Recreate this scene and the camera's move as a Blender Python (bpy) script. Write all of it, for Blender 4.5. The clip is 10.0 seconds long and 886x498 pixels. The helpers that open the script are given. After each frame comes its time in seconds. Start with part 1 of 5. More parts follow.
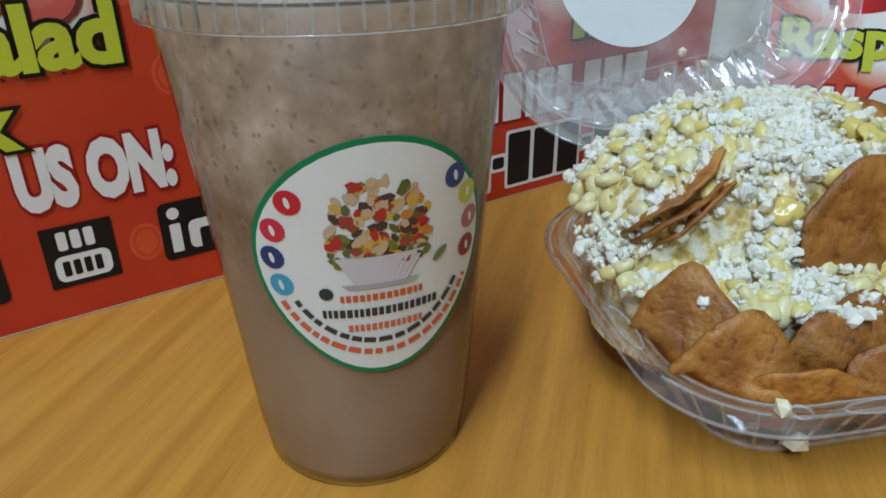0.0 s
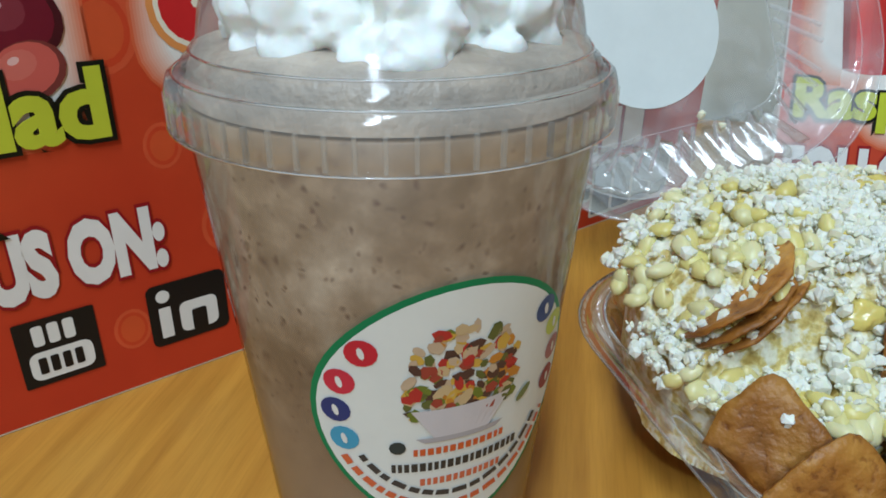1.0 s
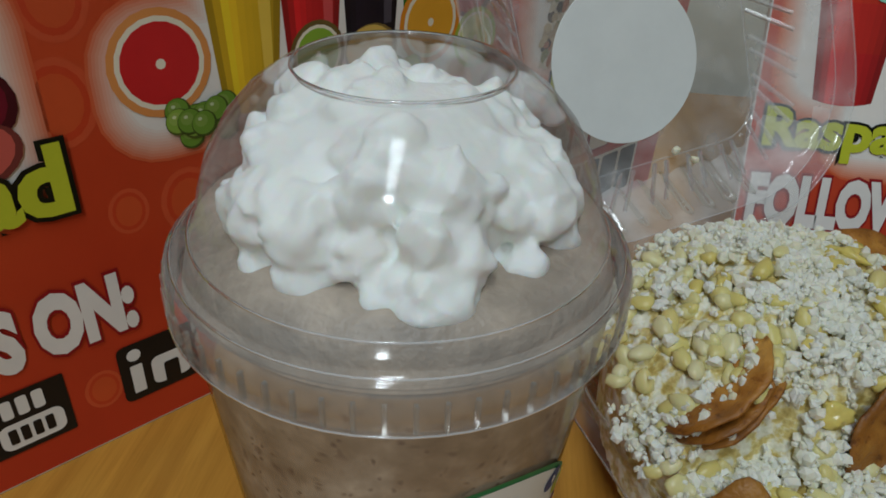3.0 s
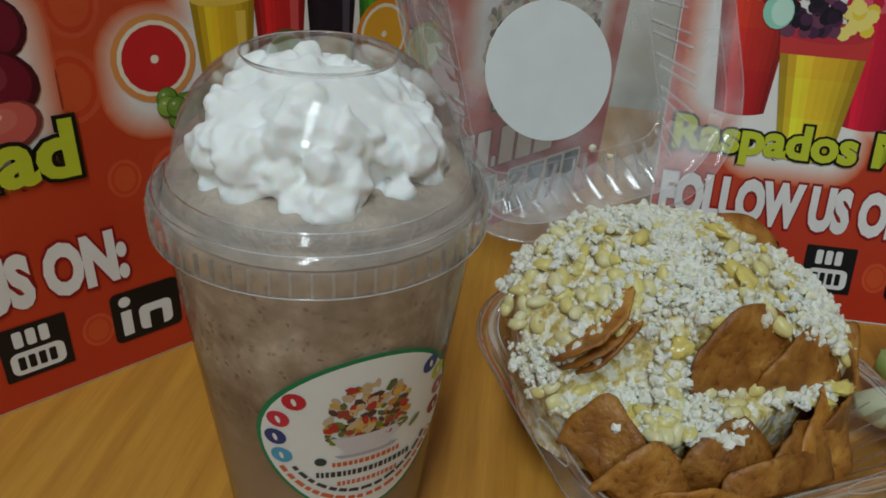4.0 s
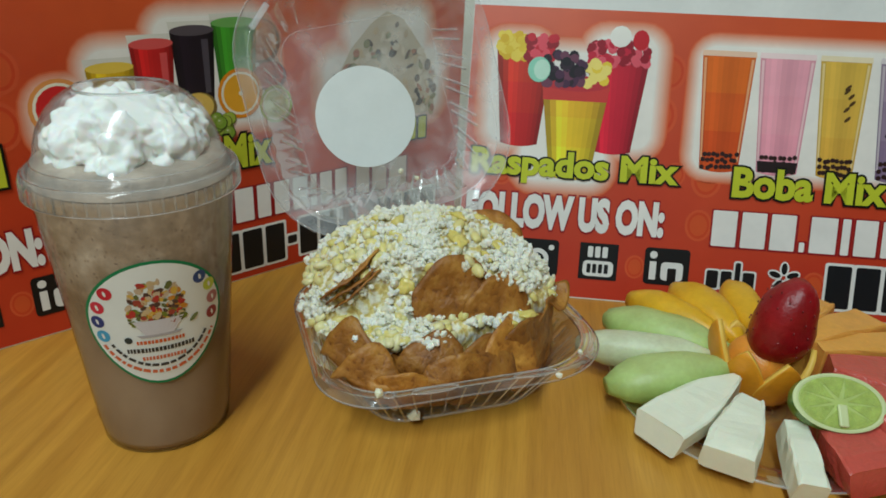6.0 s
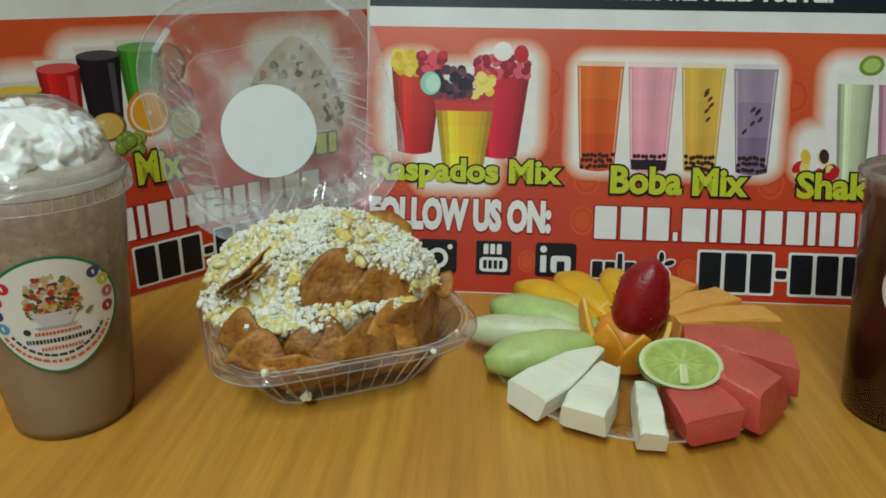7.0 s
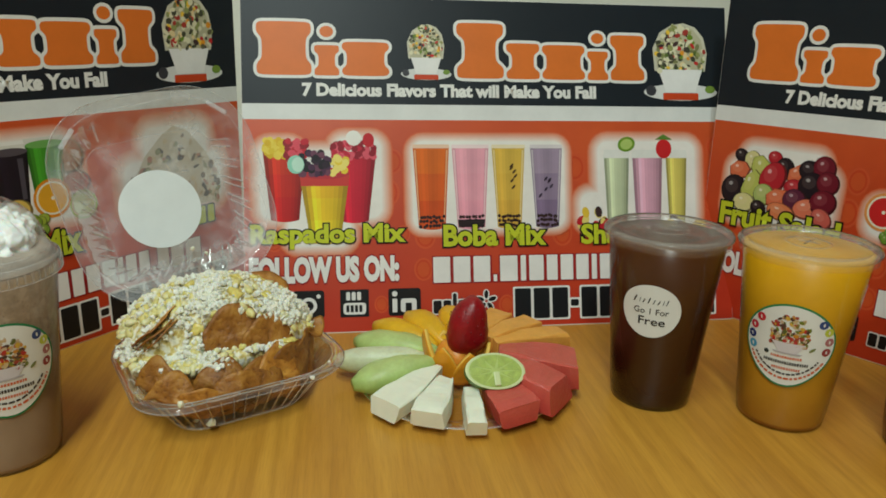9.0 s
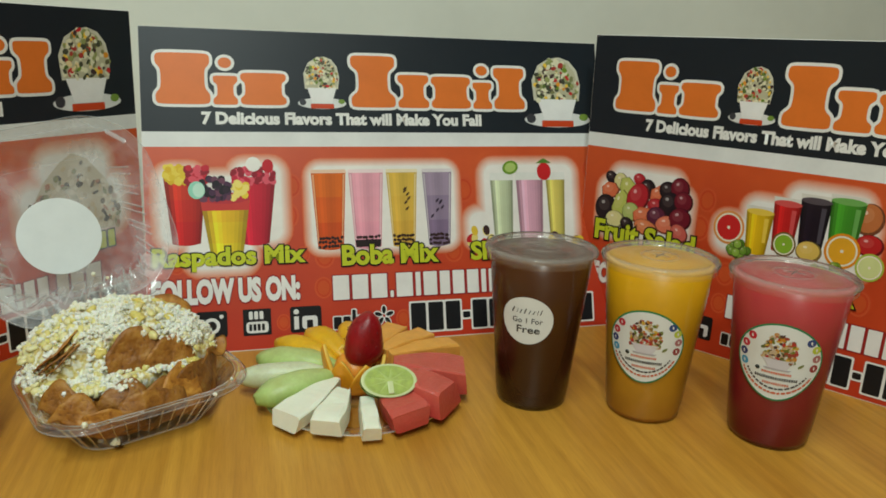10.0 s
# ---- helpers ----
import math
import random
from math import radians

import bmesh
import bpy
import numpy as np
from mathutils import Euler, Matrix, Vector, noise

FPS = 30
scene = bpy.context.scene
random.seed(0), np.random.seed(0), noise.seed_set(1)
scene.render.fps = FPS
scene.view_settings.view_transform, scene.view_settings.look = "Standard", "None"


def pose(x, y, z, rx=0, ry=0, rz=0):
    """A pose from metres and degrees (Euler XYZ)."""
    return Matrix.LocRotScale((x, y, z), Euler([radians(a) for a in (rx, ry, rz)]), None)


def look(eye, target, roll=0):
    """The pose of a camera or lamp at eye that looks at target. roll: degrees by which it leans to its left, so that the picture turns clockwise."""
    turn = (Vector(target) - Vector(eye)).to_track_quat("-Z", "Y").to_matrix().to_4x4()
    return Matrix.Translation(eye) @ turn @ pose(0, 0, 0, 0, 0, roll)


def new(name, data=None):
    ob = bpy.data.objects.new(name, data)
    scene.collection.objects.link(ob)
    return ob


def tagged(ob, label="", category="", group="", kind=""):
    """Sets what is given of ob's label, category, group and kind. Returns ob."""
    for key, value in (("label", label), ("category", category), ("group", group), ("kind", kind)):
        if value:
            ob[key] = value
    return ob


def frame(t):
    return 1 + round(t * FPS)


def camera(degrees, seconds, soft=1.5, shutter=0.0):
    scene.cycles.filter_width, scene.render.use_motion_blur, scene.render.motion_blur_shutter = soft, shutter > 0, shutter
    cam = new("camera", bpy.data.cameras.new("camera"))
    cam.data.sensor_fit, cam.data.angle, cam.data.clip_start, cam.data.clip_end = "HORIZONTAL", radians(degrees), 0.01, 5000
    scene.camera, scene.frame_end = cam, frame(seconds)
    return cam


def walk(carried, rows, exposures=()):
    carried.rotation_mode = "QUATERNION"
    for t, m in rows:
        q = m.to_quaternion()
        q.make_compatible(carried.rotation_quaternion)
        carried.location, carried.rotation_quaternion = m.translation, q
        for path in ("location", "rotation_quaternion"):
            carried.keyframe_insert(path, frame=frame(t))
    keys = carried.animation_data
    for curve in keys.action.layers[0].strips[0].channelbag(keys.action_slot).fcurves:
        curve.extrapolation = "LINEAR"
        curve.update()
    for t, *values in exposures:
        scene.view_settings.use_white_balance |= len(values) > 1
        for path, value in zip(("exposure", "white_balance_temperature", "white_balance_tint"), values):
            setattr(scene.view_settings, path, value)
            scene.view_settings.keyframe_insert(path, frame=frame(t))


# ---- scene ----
cam = camera(63.4, 10.0, 1.7)
PATH = [
    (0, (-0.0348, -0.3753, 0.1617), (-0.2727, 0.4930, -0.2736), -1.10),
    (0.5, (-0.0604, -0.3680, 0.1597), (-0.2668, 0.5121, -0.2679), -0.87),
    (1, (-0.0740, -0.3496, 0.1779), (-0.2351, 0.5426, -0.2441), 0.35),
    (1.5, (-0.0862, -0.3235, 0.1890), (-0.2267, 0.5679, -0.2419), 0.97),
    (2, (-0.0930, -0.3130, 0.2020), (-0.2311, 0.5764, -0.2339), 1.89),
    (3.3, (-0.0937, -0.3339, 0.2304), (-0.1464, 0.5050, -0.3113), 3.79),
    (3.5, (-0.0853, -0.3454, 0.2316), (-0.1335, 0.4956, -0.3072), 4.35),
    (4, (-0.0613, -0.3795, 0.2384), (-0.1320, 0.4818, -0.2647), 4.42),
    (4.5, (-0.0305, -0.4082, 0.2444), (-0.1135, 0.4670, -0.2320), 4.27),
    (5, (-0.0002, -0.4421, 0.2523), (-0.0874, 0.4452, -0.2005), 3.29),
    (5.2, (0.0121, -0.4619, 0.2509), (-0.0735, 0.4340, -0.1850), 3.86),
    (6.3, (0.0913, -0.5190, 0.2517), (-0.0052, 0.3987, -0.1335), 1.42),
    (6.5, (0.1029, -0.5312, 0.2531), (0.0167, 0.3908, -0.1243), 1.57),
    (7, (0.1266, -0.5456, 0.2478), (0.0725, 0.3867, -0.1100), 0.71),
    (7.5, (0.1106, -0.5780, 0.2521), (0.1048, 0.3606, -0.0928), 0.45),
    (8, (0.1033, -0.6211, 0.2744), (0.1216, 0.3236, -0.0531), 0.84),
    (8.5, (0.1194, -0.6503, 0.2883), (0.1921, 0.2968, -0.0246), 1.16),
    (9, (0.1244, -0.6797, 0.3006), (0.2642, 0.2652, 0.0046), 1.39),
    (9.5, (0.1280, -0.7089, 0.3110), (0.3371, 0.2262, 0.0249), 1.57),
    (10, (0.1325, -0.7294, 0.3209), (0.3914, 0.1967, 0.0461), 2.15),
]
EXPOSURES = [(0.0, 0.06, 5250, 18), (0.9, 0.20, 5300, 15), (1.5, -0.34, 5550, 16), (2.0, -0.56, 5650, 16), (3.5, -0.68, 5900, 20), (5.0, -0.2, 5800, 12), (6.5, -0.1, 5900, 10), (8.0, -0.1, 6200, 10), (10.0, 0.05, 6400, 10)]
walk(cam, [(t, look(eye, target, roll)) for t, eye, target, roll in PATH], EXPOSURES)

# ---- world and lights ----
world = bpy.data.worlds.new("world")
scene.world = world
world.use_nodes = True
world.node_tree.nodes["Background"].inputs["Color"].default_value = (0.9, 0.95, 1.0, 1)
world.node_tree.nodes["Background"].inputs["Strength"].default_value = 0.3


def lamp(name, place, size_x, size_y, watts, colour):
    data = bpy.data.lights.new(name, "AREA")
    data.shape, data.size, data.size_y, data.energy, data.color = "RECTANGLE", size_x, size_y, watts, colour
    ob = new(name, data)
    ob.matrix_world = pose(*place)
    return ob


for lamp_y, length, watts in ((-1.05, 1.2, 20.5), (-1.90, 0.24, 18)):
    lamp("ceiling_lamp_light", (-0.12, lamp_y, 1.72), 0.16, length, watts, (0.88, 1.0, 0.93))


# ---- materials ----
def lin(c):
    return tuple((v / 255 / 12.92 if v <= 10 else ((v / 255 + 0.055) / 1.055) ** 2.4) for v in c)


def nodes_of(name):
    m = bpy.data.materials.new(name)
    m.use_nodes = True
    nt = m.node_tree
    return m, nt, nt.nodes["Principled BSDF"]


def noise_node(nt, scale, detail=4.0, stretch=None, kind="Object"):
    co = nt.nodes.new("ShaderNodeTexCoord")
    tex = nt.nodes.new("ShaderNodeTexNoise")
    tex.inputs["Scale"].default_value, tex.inputs["Detail"].default_value = scale, detail
    if stretch:
        mp = nt.nodes.new("ShaderNodeMapping")
        mp.inputs["Scale"].default_value = stretch
        nt.links.new(co.outputs[kind], mp.inputs["Vector"])
        nt.links.new(mp.outputs["Vector"], tex.inputs["Vector"])
    else:
        nt.links.new(co.outputs[kind], tex.inputs["Vector"])
    return tex


def ramp(nt, source, stops):
    r = nt.nodes.new("ShaderNodeValToRGB")
    els = r.color_ramp.elements
    while len(els) < len(stops):
        els.new(0.5)
    for e, (p, c) in zip(els, stops):
        e.position, e.color = p, (*c, 1)
    nt.links.new(source, r.inputs["Fac"])
    return r.outputs["Color"]


def mixed(nt, a, b, fac, mode="MIX"):
    n = nt.nodes.new("ShaderNodeMix")
    n.data_type, n.blend_type = "RGBA", mode
    for sock, v in ((n.inputs[0], fac), (n.inputs[6], a), (n.inputs[7], b)):
        if isinstance(v, (int, float)):
            sock.default_value = v
        elif isinstance(v, tuple):
            sock.default_value = (*v, 1)
        else:
            nt.links.new(v, sock)
    return n.outputs[2]


def bump(nt, bsdf, height, strength, distance):
    b = nt.nodes.new("ShaderNodeBump")
    b.inputs["Strength"].default_value, b.inputs["Distance"].default_value = strength, distance
    nt.links.new(height, b.inputs["Height"])
    nt.links.new(b.outputs["Normal"], bsdf.inputs["Normal"])


def plain(name, rgb, rough=0.5, vary=0.12, scale=60.0, relief=0.0, sss=0.0, spec=0.5):
    """A painted, printed or fleshy surface: two scales of mottling round one colour."""
    m, nt, b = nodes_of(name)
    c = lin(rgb)
    n1, n2 = noise_node(nt, scale, 5.0), noise_node(nt, scale * 7, 3.0)
    dark, light = tuple(v * (1 - vary) for v in c), tuple(min(1, v * (1 + vary)) for v in c)
    col = ramp(nt, n1.outputs["Fac"], [(0.3, dark), (0.7, light)])
    fine = ramp(nt, n2.outputs["Fac"], [(0.3, (1 - vary * 0.5,) * 3), (0.7, (1, 1, 1))])
    nt.links.new(mixed(nt, col, fine, 1.0, "MULTIPLY"), b.inputs["Base Color"])
    b.inputs["Roughness"].default_value = rough
    b.inputs["Specular IOR Level"].default_value = spec
    if sss:
        b.inputs["Subsurface Weight"].default_value = sss
        b.inputs["Subsurface Radius"].default_value = (0.006, 0.004, 0.003)
        b.inputs["Subsurface Scale"].default_value = 0.6
    if relief:
        bump(nt, b, n2.outputs["Fac"], 0.5, relief)
    return m


PRINTS = {}


def ink(rgb, rough=0.42):
    if rgb not in PRINTS:
        PRINTS[rgb] = plain("print_ink", rgb, rough, 0.06, 25.0, spec=0.3)
    return PRINTS[rgb]


def clear_plastic(name, tint, gloss, haze=0.0, haze_colour=(0.8, 0.8, 0.8), patchy=0.0):
    """Thin clear film: see-through with a Fresnel sheen and a little milkiness."""
    m, nt, b = nodes_of(name)
    nt.nodes.remove(b)
    out = nt.nodes["Material Output"]
    tr, gl, di = nt.nodes.new("ShaderNodeBsdfTransparent"), nt.nodes.new("ShaderNodeBsdfGlossy"), nt.nodes.new("ShaderNodeBsdfDiffuse")
    tr.inputs["Color"].default_value = (*tint, 1)
    gl.inputs["Roughness"].default_value = 0.08
    di.inputs["Color"].default_value = (*haze_colour, 1)
    fr, mul = nt.nodes.new("ShaderNodeFresnel"), nt.nodes.new("ShaderNodeMath")
    fr.inputs["IOR"].default_value = 1.45
    mul.operation = "MULTIPLY"
    mul.inputs[1].default_value = gloss
    m1, m2 = nt.nodes.new("ShaderNodeMixShader"), nt.nodes.new("ShaderNodeMixShader")
    m1.inputs["Fac"].default_value = haze
    if patchy:
        smear = noise_node(nt, 38.0, 4.0)
        nt.links.new(ramp(nt, smear.outputs["Fac"], [(0.42, (haze,) * 3), (0.68, (haze + patchy,) * 3)]), m1.inputs["Fac"])
    nt.links.new(tr.outputs[0], m1.inputs[1])
    nt.links.new(di.outputs[0], m1.inputs[2])
    nt.links.new(fr.outputs[0], mul.inputs[0])
    nt.links.new(mul.outputs[0], m2.inputs["Fac"])
    nt.links.new(m1.outputs[0], m2.inputs[1])
    nt.links.new(gl.outputs[0], m2.inputs[2])
    nt.links.new(m2.outputs[0], out.inputs["Surface"])
    return m


def wood():
    m, nt, b = nodes_of("table_laminate")
    broad = noise_node(nt, 3.0, 4.0, (6.0, 0.9, 1))
    streak = noise_node(nt, 14.0, 6.0, (9.0, 0.35, 1))
    pores = noise_node(nt, 90.0, 3.0, (10.0, 0.5, 1))
    base = ramp(nt, broad.outputs["Fac"], [(0.3, lin((188, 131, 46))), (0.7, lin((208, 154, 60)))])
    line = ramp(nt, streak.outputs["Fac"], [(0.32, (0.84, 0.79, 0.72)), (0.62, (1.04, 1.03, 1.0))])
    fine = ramp(nt, pores.outputs["Fac"], [(0.3, (0.9, 0.87, 0.83)), (0.55, (1, 1, 1))])
    nt.links.new(mixed(nt, mixed(nt, base, line, 1.0, "MULTIPLY"), fine, 1.0, "MULTIPLY"), b.inputs["Base Color"])
    b.inputs["Roughness"].default_value = 0.38
    bump(nt, b, pores.outputs["Fac"], 0.05, 0.0004)
    return m


def shake_drink():
    """Blended coffee drink: pits of trapped air, paler ice swirls."""
    m, nt, b = nodes_of("blended_coffee")
    co = nt.nodes.new("ShaderNodeTexCoord")
    swirl = noise_node(nt, 60.0, 6.0, (1, 1, 0.6))
    base = ramp(nt, swirl.outputs["Fac"], [(0.3, lin((130, 107, 83))), (0.55, lin((144, 121, 96))), (0.75, lin((174, 154, 131)))])
    sizes = noise_node(nt, 120.0, 2.0)
    spots = None
    for scale, lo, hi, keep in ((75.0, 0.05, 0.26, 0.70), (170.0, 0.06, 0.36, 0.70), (430.0, 0.10, 0.42, 0.62)):
        v = nt.nodes.new("ShaderNodeTexVoronoi")
        v.inputs["Scale"].default_value = scale
        warp = mixed(nt, co.outputs["Object"], sizes.outputs["Color"], 0.007, "ADD")
        nt.links.new(warp, v.inputs["Vector"])
        pit = ramp(nt, v.outputs["Distance"], [(lo, (1, 1, 1)), (hi, (0, 0, 0))])
        some = ramp(nt, v.outputs["Color"], [(keep, (0, 0, 0)), (keep + 0.05, (1, 1, 1))])
        both = mixed(nt, pit, some, 1.0, "MULTIPLY")
        spots = both if spots is None else mixed(nt, spots, both, 1.0, "LIGHTEN")
    froth = noise_node(nt, 210.0, 5.0)
    base = mixed(nt, base, ramp(nt, froth.outputs["Fac"], [(0.34, (0.88, 0.86, 0.83)), (0.5, (1.0, 0.99, 0.98)), (0.68, (1.22, 1.23, 1.24))]), 1.0, "MULTIPLY")
    col = mixed(nt, base, lin((112, 88, 70)), spots)
    # air pits thin out lower down, where the drink has settled
    sep, z = nt.nodes.new("ShaderNodeSeparateXYZ"), None
    nt.links.new(co.outputs["Object"], sep.inputs[0])
    mr = nt.nodes.new("ShaderNodeMapRange")
    mr.inputs["From Min"].default_value, mr.inputs["From Max"].default_value = 0.055, 0.090
    nt.links.new(sep.outputs["Z"], mr.inputs["Value"])
    settled = ramp(nt, swirl.outputs["Fac"], [(0.3, lin((156, 129, 102))), (0.7, lin((166, 140, 112)))])
    nt.links.new(mixed(nt, settled, col, mr.outputs["Result"]), b.inputs["Base Color"])
    b.inputs["Roughness"].default_value = 0.5
    return m


def toplit_drink(name, low, high, rough=0.3, sss=0.15):
    """A cloudy drink with light through it put into the colour: darker below, paler above."""
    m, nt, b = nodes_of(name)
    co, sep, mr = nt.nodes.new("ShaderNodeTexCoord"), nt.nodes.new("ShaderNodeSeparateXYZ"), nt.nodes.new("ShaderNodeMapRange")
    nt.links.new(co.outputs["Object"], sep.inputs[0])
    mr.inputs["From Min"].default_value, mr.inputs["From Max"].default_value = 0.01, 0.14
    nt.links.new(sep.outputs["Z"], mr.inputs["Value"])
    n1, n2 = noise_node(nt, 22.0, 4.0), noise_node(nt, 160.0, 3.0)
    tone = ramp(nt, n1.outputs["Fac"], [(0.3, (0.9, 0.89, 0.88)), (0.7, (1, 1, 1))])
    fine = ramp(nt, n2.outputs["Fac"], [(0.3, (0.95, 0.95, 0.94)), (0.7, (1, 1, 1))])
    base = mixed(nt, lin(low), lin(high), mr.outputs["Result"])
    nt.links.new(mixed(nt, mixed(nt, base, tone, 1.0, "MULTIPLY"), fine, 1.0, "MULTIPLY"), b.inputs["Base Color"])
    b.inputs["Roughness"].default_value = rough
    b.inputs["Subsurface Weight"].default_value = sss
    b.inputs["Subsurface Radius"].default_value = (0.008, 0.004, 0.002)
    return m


def chip_material():
    m, nt, b = nodes_of("fried_tortilla")
    patch, fleck = noise_node(nt, 75.0, 6.0), noise_node(nt, 330.0, 4.0)
    base = ramp(nt, patch.outputs["Fac"], [(0.25, lin((116, 70, 20))), (0.48, lin((168, 110, 38))), (0.74, lin((206, 152, 66)))])
    spots = ramp(nt, fleck.outputs["Fac"], [(0.32, (0.6, 0.5, 0.4)), (0.44, (1, 1, 1))])
    info = nt.nodes.new("ShaderNodeObjectInfo")
    each = ramp(nt, info.outputs["Random"], [(0.0, (0.66, 0.60, 0.52)), (0.5, (0.9, 0.87, 0.82)), (1.0, (1.12, 1.1, 1.0))])
    nt.links.new(mixed(nt, mixed(nt, base, spots, 1.0, "MULTIPLY"), each, 1.0, "MULTIPLY"), b.inputs["Base Color"])
    b.inputs["Roughness"].default_value = 0.5
    bump(nt, b, fleck.outputs["Fac"], 0.8, 0.0012)
    return m


def island_mat(name, stops, rough, sss=0.2):
    """Loose bits, each with its own tint."""
    m, nt, b = nodes_of(name)
    g = nt.nodes.new("ShaderNodeNewGeometry")
    n = noise_node(nt, 300.0, 3.0)
    col = ramp(nt, g.outputs["Random Per Island"], [(p, lin(c)) for p, c in stops])
    tone = ramp(nt, n.outputs["Fac"], [(0.3, (0.9, 0.9, 0.88)), (0.7, (1, 1, 1))])
    nt.links.new(mixed(nt, col, tone, 1.0, "MULTIPLY"), b.inputs["Base Color"])
    b.inputs["Roughness"].default_value = rough
    b.inputs["Subsurface Weight"].default_value = sss
    b.inputs["Subsurface Radius"].default_value = (0.004, 0.003, 0.002)
    b.inputs["Subsurface Scale"].default_value = 0.4
    return m


WOOD, CHIP = wood(), chip_material()
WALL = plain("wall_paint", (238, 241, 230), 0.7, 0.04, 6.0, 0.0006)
# Made-up tan tone for the unseen walls, to cut bounced light.
WALL_DIM = plain("wall_bounce_cut", (186, 180, 168), 0.7, 0.05, 6.0, 0.0006)
CEIL = plain("ceiling_paint", (235, 235, 230), 0.8, 0.03, 5.0)
FLOOR = plain("floor_vinyl", (120, 112, 100), 0.5, 0.1, 8.0)
CARD = plain("board_core", (232, 230, 224), 0.6, 0.04, 40.0)
FILM = clear_plastic("clear_film", (0.95, 0.95, 0.95), 0.5, 0.025, (0.84, 0.84, 0.83), 0.09)
CUPFILM = clear_plastic("clear_cup", (0.97, 0.97, 0.97), 0.7, 0.0)
LIDFILM = clear_plastic("clear_lid", (0.95, 0.94, 0.92), 1.0, 0.17, (0.85, 0.82, 0.78))
FLATFILM = clear_plastic("clear_flat_lid", (0.98, 0.97, 0.96), 0.4, 0.09, (0.88, 0.83, 0.76), 0.04)
DOMEFILM = clear_plastic("clear_dome", (0.97, 0.97, 0.97), 0.7, 0.05, (0.86, 0.85, 0.83), 0.12)
SHELL = clear_plastic("clear_shell", (0.93, 0.94, 0.94), 0.5, 0.14, (0.82, 0.83, 0.84), 0.22)
RIBFILM = clear_plastic("clear_rib", (0.95, 0.95, 0.95), 0.9, 0.26, (0.85, 0.85, 0.85))
FLUTEFILM = clear_plastic("clear_flute", (0.95, 0.95, 0.95), 0.5, 0.17, (0.86, 0.86, 0.86))
# Extra milkiness stands in for lamp light caught by the lid's lower wall.
LAMPLIT_FILM = clear_plastic("lamp_whitened_film", (0.95, 0.95, 0.95), 0.5, 0.30, (0.90, 0.90, 0.90), 0.25)
LIPFILM = clear_plastic("clear_lip", (0.97, 0.96, 0.94), 1.0, 0.11, (0.85, 0.8, 0.72))
GRIPFILM = clear_plastic("clear_grip", (0.93, 0.92, 0.89), 0.8, 0.14, (0.84, 0.80, 0.74))
SHAKE = shake_drink()
CREAM = plain("whipped_cream", (250, 250, 244), 0.6, 0.03, 90.0, 0.0004, 0.5)
FOAM = plain("shake_foam", (176, 160, 143), 0.45, 0.3, 70.0, 0.0012)
# Paler tops and darker feet stand in for light passing through each drink.
TEA = toplit_drink("brown_tea", (54, 20, 11), (84, 46, 22), 0.25, 0.0)
JUICE = toplit_drink("orange_juice", (192, 134, 38), (222, 168, 14), 0.35, 0.05)
PUNCH = toplit_drink("red_punch", (122, 12, 26), (192, 66, 66), 0.3, 0.05)
STICKER = plain("paper_sticker", (226, 230, 228), 0.55, 0.03, 50.0)

# ---- mesh helpers ----


def part(name, bm, material, parent=None, label="", smooth=False):
    me = bpy.data.meshes.new(name)
    bm.normal_update()
    bm.to_mesh(me)
    bm.free()
    for m in material if isinstance(material, (list, tuple)) else [material]:
        me.materials.append(m)
    if smooth:
        me.shade_smooth()
    ob = new(name, me)
    ob.parent = parent
    if label:
        tagged(ob, label)
    return ob


def thing(name, m, label, category, group="", kind=""):
    ob = new(name)
    ob.empty_display_size = 0.02
    ob.matrix_basis = m
    return tagged(ob, label, category, group, kind)


def box(bm, x0, y0, z0, x1, y1, z1, bevel=0.0):
    vs = [bm.verts.new((x, y, z)) for x in (x0, x1) for y in (y0, y1) for z in (z0, z1)]
    fs = [bm.faces.new([vs[i] for i in q]) for q in ((0, 1, 3, 2), (4, 6, 7, 5), (0, 4, 5, 1), (2, 3, 7, 6), (0, 2, 6, 4), (1, 5, 7, 3))]
    if bevel:
        edges = list({e for f in fs for e in f.edges})
        bmesh.ops.bevel(bm, geom=edges, offset=bevel, segments=2, affect="EDGES", profile=0.5)
    return vs


def lathe(profile, n=64, bm=None, closed_end=False):
    """Turns (radius, height) pairs round the z axis."""
    bm = bm or bmesh.new()
    rings = []
    for r, z in profile:
        if r < 1e-6:
            rings.append([bm.verts.new((0, 0, z))])
        else:
            rings.append([bm.verts.new((r * math.cos(2 * math.pi * i / n), r * math.sin(2 * math.pi * i / n), z)) for i in range(n)])
    for a, b in zip(rings, rings[1:]):
        for i in range(n):
            j = (i + 1) % n
            if len(a) == 1 and len(b) == 1:
                continue
            if len(a) == 1:
                bm.faces.new((a[0], b[j], b[i]))
            elif len(b) == 1:
                bm.faces.new((a[i], a[j], b[0]))
            else:
                bm.faces.new((a[i], a[j], b[j], b[i]))
    return bm


def disc(cx, cy, r, n=20, ry=None, turn=0.0):
    ry = ry or r
    c, s = math.cos(turn), math.sin(turn)
    out = []
    for i in range(n):
        a = 2 * math.pi * i / n
        x, y = r * math.cos(a), ry * math.sin(a)
        out.append((cx + c * x - s * y, cy + s * x + c * y))
    return out


